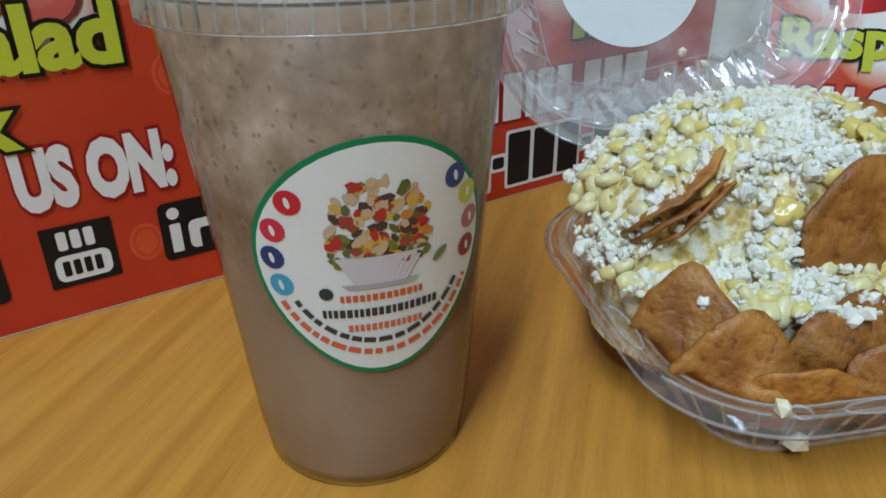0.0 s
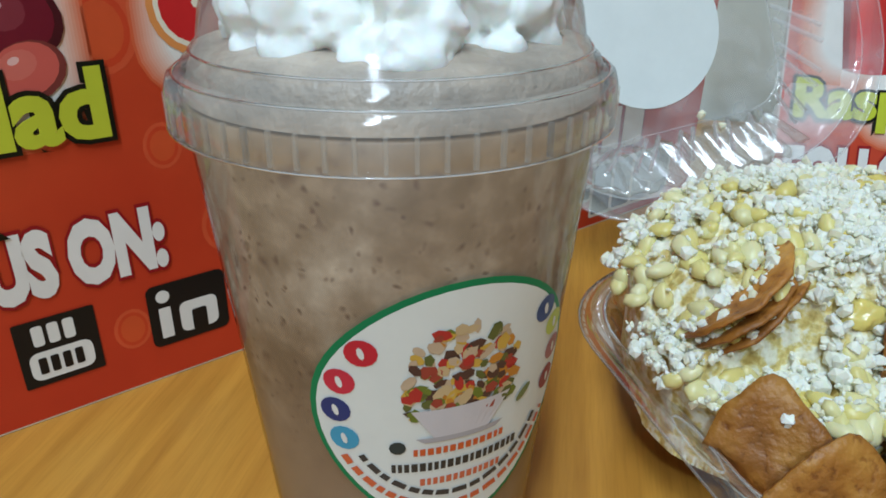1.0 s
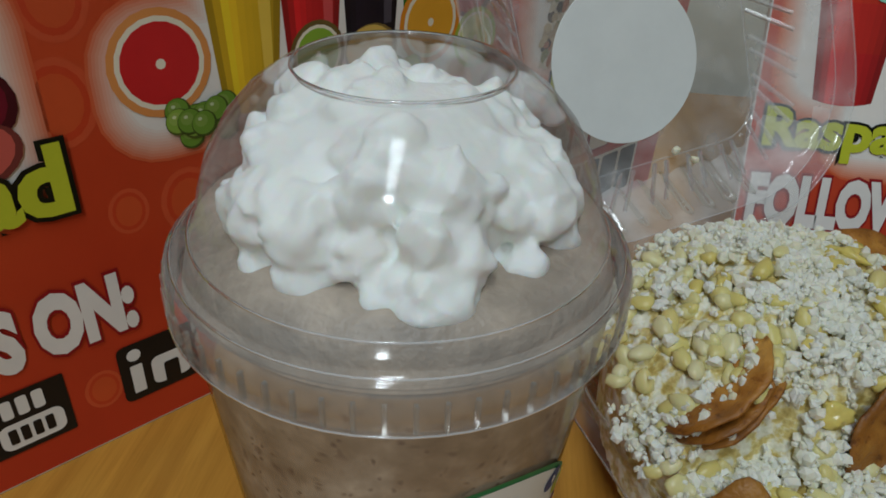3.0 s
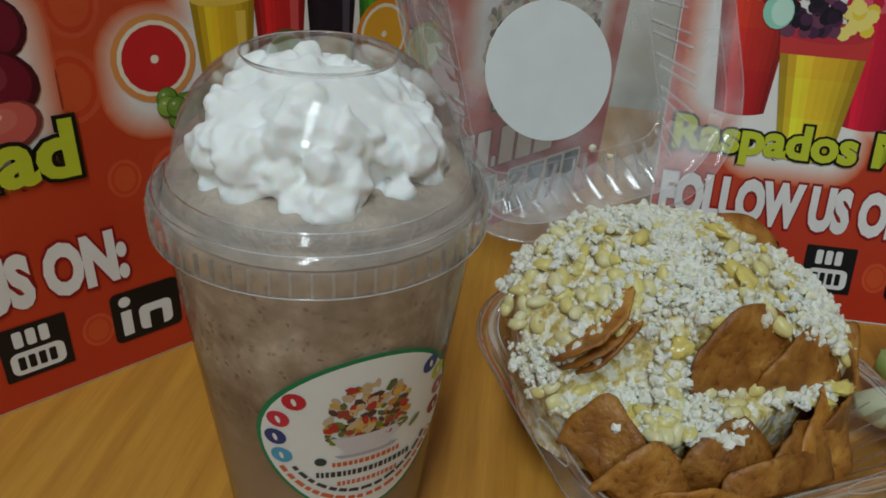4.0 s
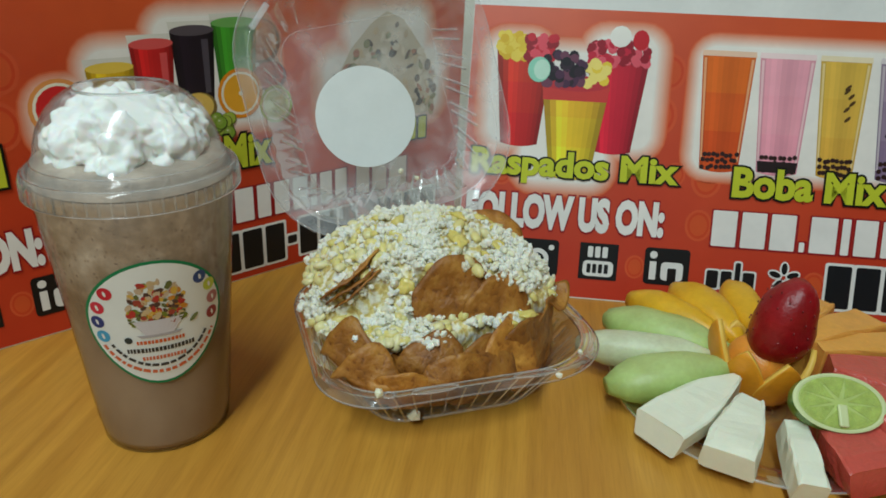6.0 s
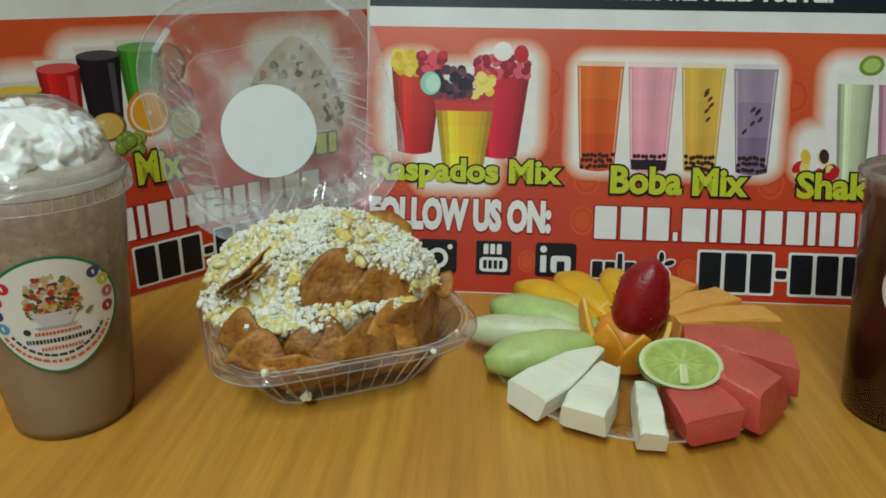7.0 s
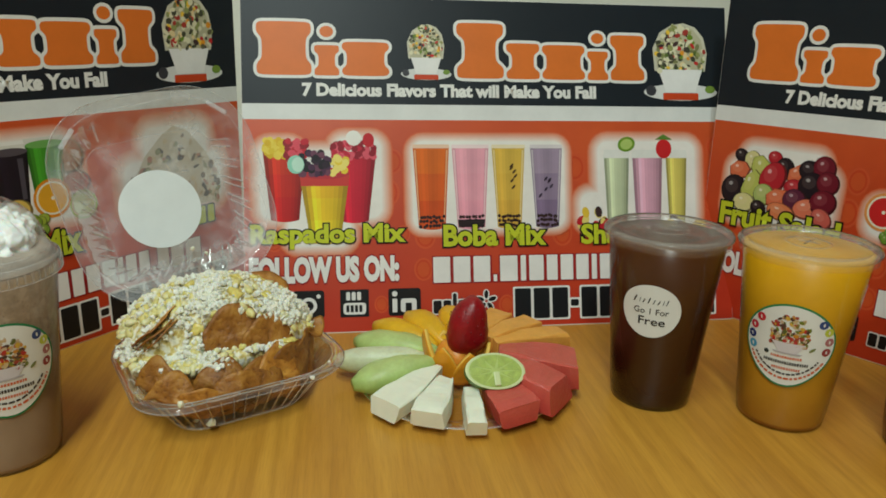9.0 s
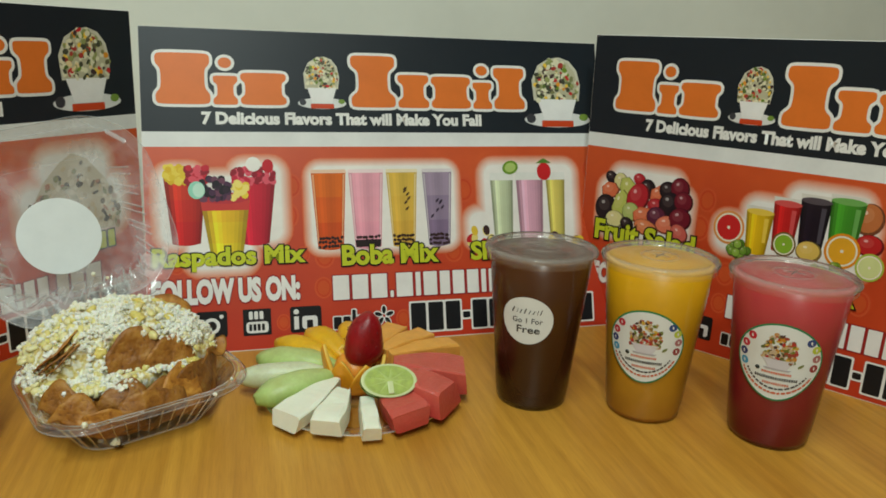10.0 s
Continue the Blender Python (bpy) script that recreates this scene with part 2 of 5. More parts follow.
def rounded(x0, y0, x1, y1, r, n=4):
    r = min(r, abs(x1 - x0) / 2, abs(y1 - y0) / 2)
    out = []
    for cx, cy, a0 in ((x1 - r, y1 - r, 0), (x0 + r, y1 - r, 90), (x0 + r, y0 + r, 180), (x1 - r, y0 + r, 270)):
        for k in range(n + 1):
            a = radians(a0 + 90 * k / n)
            out.append((cx + r * math.cos(a), cy + r * math.sin(a)))
    return out


class Art:
    """Flat printed shapes that share one mesh, on layers over a board's face."""

    def __init__(self, place):
        self.bm, self.mats, self.place = bmesh.new(), [], place

    def add(self, poly, rgb, layer):
        mat = rgb if isinstance(rgb, bpy.types.Material) else ink(rgb)
        if mat not in self.mats:
            self.mats.append(mat)
        vs = [self.bm.verts.new(self.place(x, y, layer)) for x, y in poly]
        f = self.bm.faces.new(vs)
        f.material_index = self.mats.index(mat)
        return self

    def finish(self, name, parent, label=""):
        return part(name, self.bm, self.mats, parent, label)


LAYER = 0.00012


def on_board(x, y, layer):
    return (x, -0.0002 - LAYER * layer, y)


def text_bm(body, x0, y0, x1, y1, bold, place, layer, shear=0.0):
    """Letters of the built-in font, fitted into a box of the board."""
    meshes = []
    for off in (0.0, bold):
        cu = bpy.data.curves.new("letters", "FONT")
        cu.body, cu.size, cu.offset, cu.resolution_u, cu.shear = body, 1.0, off, 3, shear
        ob = new("letters", cu)
        dg = bpy.context.evaluated_depsgraph_get()
        meshes.append(bpy.data.meshes.new_from_object(ob.evaluated_get(dg)))
        bpy.data.objects.remove(ob)
        bpy.data.curves.remove(cu)
    ref = np.array([v.co[:2] for v in meshes[0].vertices])
    lo, hi = ref.min(0), ref.max(0)
    sx, sy = (x1 - x0) / (hi[0] - lo[0]), (y1 - y0) / (hi[1] - lo[1])
    bm = bmesh.new()
    bm.from_mesh(meshes[1])
    for v in bm.verts:
        v.co = place(x0 + (v.co.x - lo[0]) * sx, y0 + (v.co.y - lo[1]) * sy, layer)
    for me in meshes:
        bpy.data.meshes.remove(me)
    return bm


def lettering(name, body, x0, y0, x1, y1, rgb, parent, layer=6, bold=0.02, edge=None, edge_bold=0.06, place=on_board):
    ob = part(name, text_bm(body, x0, y0, x1, y1, bold, place, layer), ink(rgb), parent)
    if edge:
        part("letter_outline", text_bm(body, x0, y0, x1, y1, edge_bold, place, layer - 1), ink(edge), ob)
    return ob


# ---- room ----
def slab(name, x0, y0, z0, x1, y1, z1, mat, label, category, bevel=0.0):
    bm = bmesh.new()
    box(bm, x0, y0, z0, x1, y1, z1, bevel)
    return tagged(part(name, bm, mat), label, category, kind="structure")


slab("floor", -2.2, -3.0, -0.80, 2.6, 0.5, -0.75, FLOOR, "grey vinyl floor of the room", "floor")
slab("ceiling", -2.2, -3.0, 1.75, 2.6, 0.5, 1.80, CEIL, "white painted ceiling", "ceiling")
slab("wall_north", -2.2, 0.40, -0.75, 2.6, 0.5, 1.75, WALL, "cream white painted wall behind the boards", "wall")
# Unseen walls, toned down so that less light bounces and shadows stay dark.
slab("wall_south", -2.2, -3.0, -0.75, 2.6, -2.9, 1.75, WALL_DIM, "unseen wall toned tan to cut bounced light", "wall")
slab("wall_west", -2.2, -2.9, -0.75, -2.1, 0.40, 1.75, WALL_DIM, "unseen wall toned tan to cut bounced light", "wall")
slab("wall_east", 2.5, -2.9, -0.75, 2.6, 0.40, 1.75, WALL_DIM, "unseen wall toned tan to cut bounced light", "wall")

table_ob = thing("table", pose(0, 0, 0), "long table with a honey-coloured wood laminate top", "table")
bm = bmesh.new()
box(bm, -1.0, -1.0, -0.03, 1.4, 0.37, 0.0, 0.004)
part("tabletop", bm, WOOD, table_ob)
for lx in (-0.92, 1.32):
    for ly in (-0.92, 0.30):
        bm = bmesh.new()
        box(bm, lx - 0.025, ly - 0.025, -0.75, lx + 0.025, ly + 0.025, -0.03, 0.004)
        part("leg", bm, plain("table_leg_metal", (60, 60, 62), 0.4), table_ob)

# ---- boards ----
ORANGE, RED, NAVY, WHITE, LIME_INK = (205, 74, 30), (196, 42, 28), (24, 32, 40), (232, 232, 228), (196, 204, 44)
BW, BH = 0.522, 0.345


def orange_print():
    m, nt, b = nodes_of("orange_print")
    n1, n2 = noise_node(nt, 9.0, 3.0), noise_node(nt, 60.0, 4.0)
    co, sep = nt.nodes.new("ShaderNodeTexCoord"), nt.nodes.new("ShaderNodeSeparateXYZ")
    nt.links.new(co.outputs["Object"], sep.inputs[0])
    low = ramp(nt, n1.outputs["Fac"], [(0.3, lin((188, 46, 24))), (0.7, lin((200, 60, 28)))])
    high = ramp(nt, n1.outputs["Fac"], [(0.3, lin((202, 74, 30))), (0.7, lin((216, 90, 38)))])
    mr = nt.nodes.new("ShaderNodeMapRange")
    mr.inputs["From Min"].default_value, mr.inputs["From Max"].default_value = 0.03, 0.2
    nt.links.new(sep.outputs["Z"], mr.inputs["Value"])
    fine = ramp(nt, n2.outputs["Fac"], [(0.3, (0.95, 0.94, 0.94)), (0.7, (1, 1, 1))])
    nt.links.new(mixed(nt, mixed(nt, low, high, mr.outputs["Result"]), fine, 1.0, "MULTIPLY"), b.inputs["Base Color"])
    b.inputs["Roughness"].default_value = 0.4
    return m


ORANGE_PRINT = orange_print()


def mix_rgb(a, b, f):
    return tuple(round(x + (y - x) * f) for x, y in zip(a, b))


def glow(art, shapes, layer=1, reach=0.012, steps=12):
    """The printed white halo round a cut-out picture; shapes are boxes (x0, y0, x1, y1)."""
    for k in range(steps):
        f = k / (steps - 1)
        grow = reach * (1 - f) + 0.001
        for i, (x0, y0, x1, y1) in enumerate(shapes):
            art.add(rounded(x0 - grow, y0 - grow, x1 + grow, y1 + grow, 0.010 + grow, 5), mix_rgb((214, 100, 60), (240, 236, 230), f ** 0.7), layer + k * 0.2 + i * 0.04)


def slab_letter(x0, y0, x1, y1, waist=0.22, tall=True):
    """A chunky block with serif-like feet, standing for one letter of the headline."""
    w, h = x1 - x0, y1 - y0
    a, b = x0 + w * waist, x1 - w * waist
    f = h * 0.2
    c = w * 0.06
    return [(x0 + c, y0), (x1 - c, y0), (x1, y0 + c), (x1, y0 + f), (b, y0 + f * 1.6), (b, y1 - f * 1.6), (x1, y1 - f), (x1, y1 - c), (x1 - c, y1), (x0 + c, y1), (x0, y1 - c), (x0, y1 - f), (a, y1 - f * 1.6), (a, y0 + f * 1.6), (x0, y0 + f), (x0, y0 + c)]


def softened(poly, share=0.3):
    """Cuts each corner of an outline round."""
    out = []
    n = len(poly)
    for i in range(n):
        p, q, r = Vector(poly[i - 1]), Vector(poly[i]), Vector(poly[(i + 1) % n])
        a, b = q.lerp(p, share), q.lerp(r, share)
        out += [tuple(a), tuple(a * 0.25 + q * 0.5 + b * 0.25), tuple(b)]
    return out


def grown(poly, g):
    """The outline pushed outwards by g all round."""
    out = []
    n = len(poly)
    for i in range(n):
        p, q, r = Vector(poly[i - 1]), Vector(poly[i]), Vector(poly[(i + 1) % n])
        d = (q - p).normalized() + (r - q).normalized()
        d = d.normalized() if d.length > 1e-6 else (r - q).normalized()
        out.append((q.x + d.y * g, q.y - d.x * g))
    return out


FRUIT_INKS = [(200, 40, 40), (226, 150, 40), (110, 140, 40), (70, 50, 50), (230, 210, 160), (170, 60, 50), (240, 200, 70), (90, 110, 50)]


def bowl_emblem(art, x0, y0, x1, y1, rng, layer=3):
    """Fruit heaped over a little bowl, in plain patches of colour."""
    w, h = x1 - x0, y1 - y0
    cx = (x0 + x1) / 2
    heap = [(0.30, 0.40), (0.33, 0.62), (0.29, 0.82), (0.19, 0.95), (0.05, 1.0), (-0.10, 0.97), (-0.24, 0.88), (-0.33, 0.68), (-0.31, 0.40)]
    art.add([(cx + u * w * 1.12, y0 + h * (0.4 + (v - 0.4) * 1.06)) for u, v in heap], (206, 204, 184), layer)
    art.add([(cx + u * w, y0 + h * v) for u, v in heap], (190, 186, 156), layer + 0.3)
    art.add(disc(cx, y0 + h * 0.12, w * 0.5, 24, h * 0.11), (222, 224, 222), layer)
    for k in range(150):
        f = rng.random()
        half = float(np.interp(f, [0, 0.4, 0.7, 1], [0.29, 0.31, 0.25, 0.08]))
        x, y = cx + rng.uniform(-half, half) * w * 1.12, y0 + h * (0.40 + 0.60 * f)
        art.add(disc(x, y, w * rng.uniform(0.022, 0.05), 7, w * rng.uniform(0.018, 0.04), rng.uniform(0, 3)), rng.choice(FRUIT_INKS + [(226, 222, 190)] * 6 + [(150, 156, 96), (126, 128, 84), (70, 72, 56), (96, 92, 66)] * 2), layer + 1 + k * 0.01)
    art.add([(cx - w * 0.3, y0 + h * 0.42), (cx - w * 0.2, y0 + h * 0.12), (cx + w * 0.2, y0 + h * 0.12), (cx + w * 0.3, y0 + h * 0.42)], (236, 236, 234), layer + 2)
    art.add(rounded(cx - w * 0.24, y0 + h * 0.02, cx + w * 0.24, y0 + h * 0.11, 0.001, 2), (206, 70, 30), layer + 2.2)
    art.add(disc(cx - w * 0.4, y0 + h * 0.14, w * 0.07, 10), (60, 60, 66), layer + 2.2)
    art.add(disc(cx + w * 0.4, y0 + h * 0.16, w * 0.07, 10, w * 0.05), (120, 150, 60), layer + 2.2)


def headline(parent, rng):
    words = [("M", 0.0155, 0.070, 0.263, 0.3175), ("i", 0.073, 0.098, 0.263, 0.305), ("x", 0.101, 0.149, 0.263, 0.298),
             ("F", 0.220, 0.270, 0.262, 0.3205), ("r", 0.273, 0.309, 0.262, 0.300), ("u", 0.312, 0.359, 0.262, 0.299), ("i", 0.362, 0.385, 0.262, 0.304), ("t", 0.388, 0.426, 0.262, 0.311)]
    for k, (c, x0, x1, y0, y1) in enumerate(words):
        top = y1 - 0.011 if c == "i" else y1
        a = Art(on_board)
        shapes = [softened(slab_letter(x0, y0, x1, top, 0.10 if c in "Mux" else 0.17))]
        if c == "i":
            shapes.append(disc((x0 + x1) / 2, y1 + 0.003, 0.007, 14, 0.0058))
        for sh in shapes:
            a.add(grown(sh, 0.0032), WHITE, 3 + k * 0.01)
            a.add(sh, (226, 118, 42), 4 + k * 0.01)
        a.finish("headline_block", parent, "orange block with a white edge")
    b = Art(on_board)
    bowl_emblem(b, 0.161, 0.259, 0.214, 0.316, rng)
    b.finish("bowl_emblem", parent)
    b = Art(on_board)
    bowl_emblem(b, 0.425, 0.240, 0.510, 0.323, rng)
    b.finish("bowl_emblem", parent)
    lettering("tagline", "7 Delicious Flavors That will Make You Fall", 0.061, 0.2425, 0.370, 0.2545, WHITE, parent, 4, 0.05)


def bottom_rows(parent, rng):
    lettering("follow_line", "FOLLOW US ON:", 0.0058, 0.0535, 0.154, 0.0765, (236, 234, 230), parent, 6, 0.062, (150, 24, 30), 0.105)
    x = 0.1906
    for k, w in enumerate((0.020, 0.020, 0.020, 0.006, 0.021, 0.008, 0.018, 0.014, 0.016, 0.016, 0.008, 0.014, 0.014, 0.006, 0.016, 0.018, 0.022)):
        web = Art(on_board)
        y1 = 0.0755 if w > 0.0065 else 0.056
        web.add(rounded(x - 0.0012, 0.0475, x + w - 0.0004, y1 + 0.001, 0.001, 2), (150, 24, 30), 4 + k * 0.01)
        web.add(rounded(x, 0.0487, x + w - 0.0022, y1, 0.0008, 2), (236, 234, 230), 5)
        web.finish("web_block", parent, "white block with a red edge")
        x += w + 0.0012
    x = 0.2767
    for k, w in enumerate((0.0195, 0.0195, 0.0195, 0.011, 0.0195, 0.0195, 0.0195, 0.011, 0.0195, 0.0195, 0.0195, 0.0195)):
        tel = Art(on_board)
        y0, y1 = (0.0085, 0.0405) if w > 0.012 else (0.0205, 0.0275)
        tel.add(rounded(x - 0.002, y0 - 0.002, x + w, y1 + 0.002, 0.002, 3), WHITE, 4 + k * 0.01)
        tel.add(rounded(x, y0, x + w - 0.0022, y1, 0.0016, 3), (22, 24, 28), 5)
        tel.finish("phone_block", parent, "black block with a white edge")
        x += w + 0.0008
    black = (22, 22, 24)
    ic = Art(on_board)
    ic.add(rounded(0.047, 0.0160, 0.0785, 0.0440, 0.003, 3), black, 4)
    ic.add(disc(0.0627, 0.0285, 0.0085, 20), WHITE, 5).add(disc(0.0627, 0.0285, 0.005, 16), black, 6).add(disc(0.0727, 0.038, 0.0022, 10), WHITE, 5)
    ic.finish("camera_icon", parent, "black square icon with white ring")
    ic = Art(on_board)
    ic.add(rounded(0.0944, 0.0160, 0.1235, 0.0440, 0.0005, 1), black, 4)
    ic.add(rounded(0.0975, 0.0185, 0.1205, 0.0305, 0.0035, 4), WHITE, 5)
    for x0, x1 in ((0.1005, 0.1045), (0.106, 0.110), (0.1115, 0.1155)):
        ic.add(rounded(x0, 0.033, x1, 0.0415, 0.001, 2), WHITE, 5)
    for x0, x1 in ((0.1005, 0.1035), (0.1048, 0.1078), (0.1092, 0.1122), (0.1136, 0.1166)):
        ic.add(rounded(x0, 0.021, x1, 0.028, 0.0006, 2), black, 6)
    ic.finish("video_icon", parent, "black square icon with white rounded block")
    ic = Art(on_board)
    ic.add(rounded(0.1434, 0.0160, 0.177, 0.0440, 0.003, 3), black, 4)
    ic.add(rounded(0.1475, 0.0195, 0.1525, 0.0335, 0.0004, 2), WHITE, 5).add(disc(0.150, 0.0385, 0.0029, 12), WHITE, 5)
    ic.add(rounded(0.156, 0.0195, 0.1725, 0.0335, 0.003, 3), WHITE, 5).add(rounded(0.161, 0.019, 0.1675, 0.029, 0.001, 2), black, 6)
    ic.finish("network_icon", parent, "black square icon with white bars")
    ic = Art(on_board)
    x = 0.190
    for w, up in ((0.0095, 0), (0.009, 0), (0.005, 0.007), (0.0095, 0)):
        ic.add(rounded(x - 0.0012, 0.0155, x + w + 0.0004, 0.0315 + up, 0.002, 3), WHITE, 4)
        ic.add(rounded(x, 0.0168, x + w - 0.001, 0.0302 + up, 0.0015, 3), black, 5)
        x += w + 0.001
    for k in range(5):
        a = radians(90 + 72 * k)
        ic.add(disc(0.246 + 0.0068 * math.cos(a), 0.0285 + 0.0068 * math.sin(a), 0.0056, 12, 0.0035, a), WHITE, 4 + k * 0.02)
        ic.add(disc(0.246 + 0.0068 * math.cos(a), 0.0285 + 0.0068 * math.sin(a), 0.0044, 12, 0.0022, a), black, 5 + k * 0.02)
    ic.finish("review_icon", parent, "black bars and burst with white edges")


def ghost_fruit(parent):
    """Faint fruit outlines scattered over the orange ground."""
    for cx, cy, r in ((0.1805, 0.063, 0.008), (0.183, 0.0975, 0.009), (0.1365, 0.028, 0.006), (0.145, 0.143, 0.010), (0.150, 0.175, 0.009), (0.345, 0.168, 0.010),
                      (0.505, 0.19, 0.008), (0.50, 0.13, 0.008), (0.33, 0.098, 0.009), (0.268, 0.024, 0.007), (0.160, 0.10, 0.006), (0.03, 0.094, 0.007)):
        g = Art(on_board)
        g.add(disc(cx, cy, r * 1.25, 18, r * 1.5), (210, 86, 48), 0.5)
        g.add(disc(cx, cy, r, 18, r * 1.25), (203, 68, 32), 0.8)
        g.add(disc(cx, cy, r * 0.8, 16, r * 1.0), (208, 84, 40), 1.0)
        g.finish("fruit_outline", parent)


def drink_shape(x0, x1, y0, y1, flare):
    return [(x0 + flare, y0), (x1 - flare, y0), (x1, y1), (x0, y1)]


def tumbler(art, x0, x1, y0, y1, flare, rgb, layer, lower=None, tones=(0.74, 0.92, 1.16, 1.10, 1.0, 0.97, 0.95, 0.90, 0.82, 0.70)):
    """A printed glass of drink: upright strips from a dark edge over a bright band to a dark edge."""
    n, rows = len(tones), 3
    for i, tone in enumerate(tones):
        for j in range(rows):
            f0, f1, g0, g1 = i / n, (i + 1) / n, j / rows, (j + 1) / rows
            side = lambda f, g: x0 + flare * (1 - g) + (x1 - x0 - 2 * flare * (1 - g)) * f
            drop = lambda f, g: y0 + (y1 - y0) * g - (0.0022 * (1 - (2 * f - 1) ** 2) if g == 0 else 0)
            c = mix_rgb(lower or rgb, rgb, (j + 1) / rows)
            art.add([(side(f0, g0), drop(f0, g0)), (side(f1, g0), drop(f1, g0)), (side(f1, g1), drop(f1, g1)), (side(f0, g1), drop(f0, g1))], tuple(int(min(250, v * tone)) for v in c), layer)


def raspados_picture(parent, rng):
    a = Art(on_board)
    glow(a, [(0.018, 0.118, 0.055, 0.193), (0.045, 0.090, 0.105, 0.185), (0.092, 0.118, 0.138, 0.198)])
    tumbler(a, 0.020, 0.062, 0.116, 0.185, 0.007, (206, 52, 28), 4, (196, 22, 36))
    tumbler(a, 0.088, 0.134, 0.114, 0.185, 0.009, (208, 30, 56), 4)
    for k in range(60):
        a.add(disc(rng.uniform(0.021, 0.042), rng.uniform(0.180, 0.197), 0.0034, 8), rng.choice([(232, 200, 50), (240, 214, 80), (224, 184, 30)]), 5 + k * 0.01)
        a.add(disc(rng.uniform(0.043, 0.063), rng.uniform(0.178, 0.196), 0.0034, 8), rng.choice([(200, 30, 50), (150, 16, 36), (224, 80, 96)]), 5.3 + k * 0.01)
        a.add(disc(rng.uniform(0.090, 0.132), rng.uniform(0.178, 0.194), 0.0034, 8), rng.choice([(200, 30, 60), (150, 16, 40), (226, 90, 108)]), 5 + k * 0.01)
    a.add(disc(0.126, 0.197, 0.006, 12, 0.0075), (196, 24, 40), 6)
    a.add(disc(0.111, 0.199, 0.008, 12), (240, 238, 232), 5.6)
    tumbler(a, 0.056, 0.106, 0.093, 0.160, 0.010, (240, 190, 36), 7, (248, 226, 40))
    a.add(drink_shape(0.056, 0.106, 0.150, 0.163, 0.001), (204, 60, 56), 7.3)
    a.add(disc(0.081, 0.163, 0.025, 20, 0.006), (190, 50, 60), 7.5)
    for k in range(56):
        a.add(disc(rng.uniform(0.058, 0.087), rng.uniform(0.162, 0.184), 0.0036, 8), rng.choice([(44, 26, 44), (74, 40, 70), (26, 18, 30), (110, 60, 84)]), 8 + k * 0.01)
    for k in range(14):
        a.add(disc(rng.uniform(0.088, 0.104), rng.uniform(0.163, 0.180), 0.004, 8), rng.choice([(236, 206, 60), (244, 224, 120)]), 8 + k * 0.01)
    a.add(disc(0.0525, 0.172, 0.0085, 16, 0.0095), (150, 214, 190), 9).add(disc(0.0545, 0.172, 0.006, 14, 0.0075), (196, 232, 214), 9.3)
    a.finish("fruit_ice_picture", parent, "picture of three fruit ices")
    lettering("caption", "Raspados Mix", 0.0075, 0.087, 0.1600, 0.1105, LIME_INK, parent, 12, 0.040, (20, 22, 14), 0.092)


def boba_picture(parent, rng):
    a = Art(on_board)
    glow(a, [(0.172, 0.106, 0.332, 0.195)], reach=0.010)
    pale = (0.96, 1.06, 1.10, 1.06, 1.0, 0.98, 1.0, 1.04, 1.06, 0.98)
    for x0, x1, c, d in ((0.1715, 0.2095, (214, 104, 30), (196, 66, 26)), (0.2125, 0.2515, (228, 160, 176), (226, 150, 168)), (0.2550, 0.2905, (214, 176, 72), (206, 160, 60)), (0.2965, 0.3315, (156, 138, 160), (112, 92, 124))):
        tumbler(a, x0, x1, 0.106, 0.190, 0.005, c, 5, d, pale)
        a.add(drink_shape(x0, x1, 0.1885, 0.1925, -0.0006), mix_rgb(c, (250, 246, 240), 0.7), 6)
        for side in (x0 + 0.0012, x1 - 0.0030):
            a.add([(side + (0.004 if side < (x0 + x1) / 2 else -0.004), 0.112), (side + (0.0052 if side < (x0 + x1) / 2 else -0.0028), 0.112), (side + 0.0018, 0.187), (side, 0.187)], mix_rgb(c, (250, 246, 240), 0.45), 6.2)
        for k in range(24):
            a.add(disc(x0 + 0.0075 + (k % 8) * (x1 - x0 - 0.015) / 7 + rng.uniform(-0.0008, 0.0008), 0.1075 + (k // 8) * 0.0048 + rng.uniform(-0.001, 0.001), 0.0018, 8), (52, 30, 28), 7 + k * 0.01)
    a.add(drink_shape(0.2175, 0.2465, 0.106, 0.114, 0.001), (40, 28, 30), 7.5)
    for k in range(6):
        x = rng.uniform(0.264, 0.281)
        a.add(disc(x, 0.13 + (x - 0.264) * 1.2 + rng.uniform(0, 0.03), 0.003, 8, 0.0012, 0.8), (84, 60, 30), 7)
        a.add(disc(rng.uniform(0.305, 0.322), rng.uniform(0.13, 0.16), 0.003, 8, 0.0013, 0.9), (60, 46, 66), 7)
    a.finish("boba_picture", parent, "picture of four tapioca pearl drinks")
    lettering("caption", "Boba Mix", 0.203, 0.087, 0.3095, 0.1075, LIME_INK, parent, 12, 0.040, (20, 22, 14), 0.092)


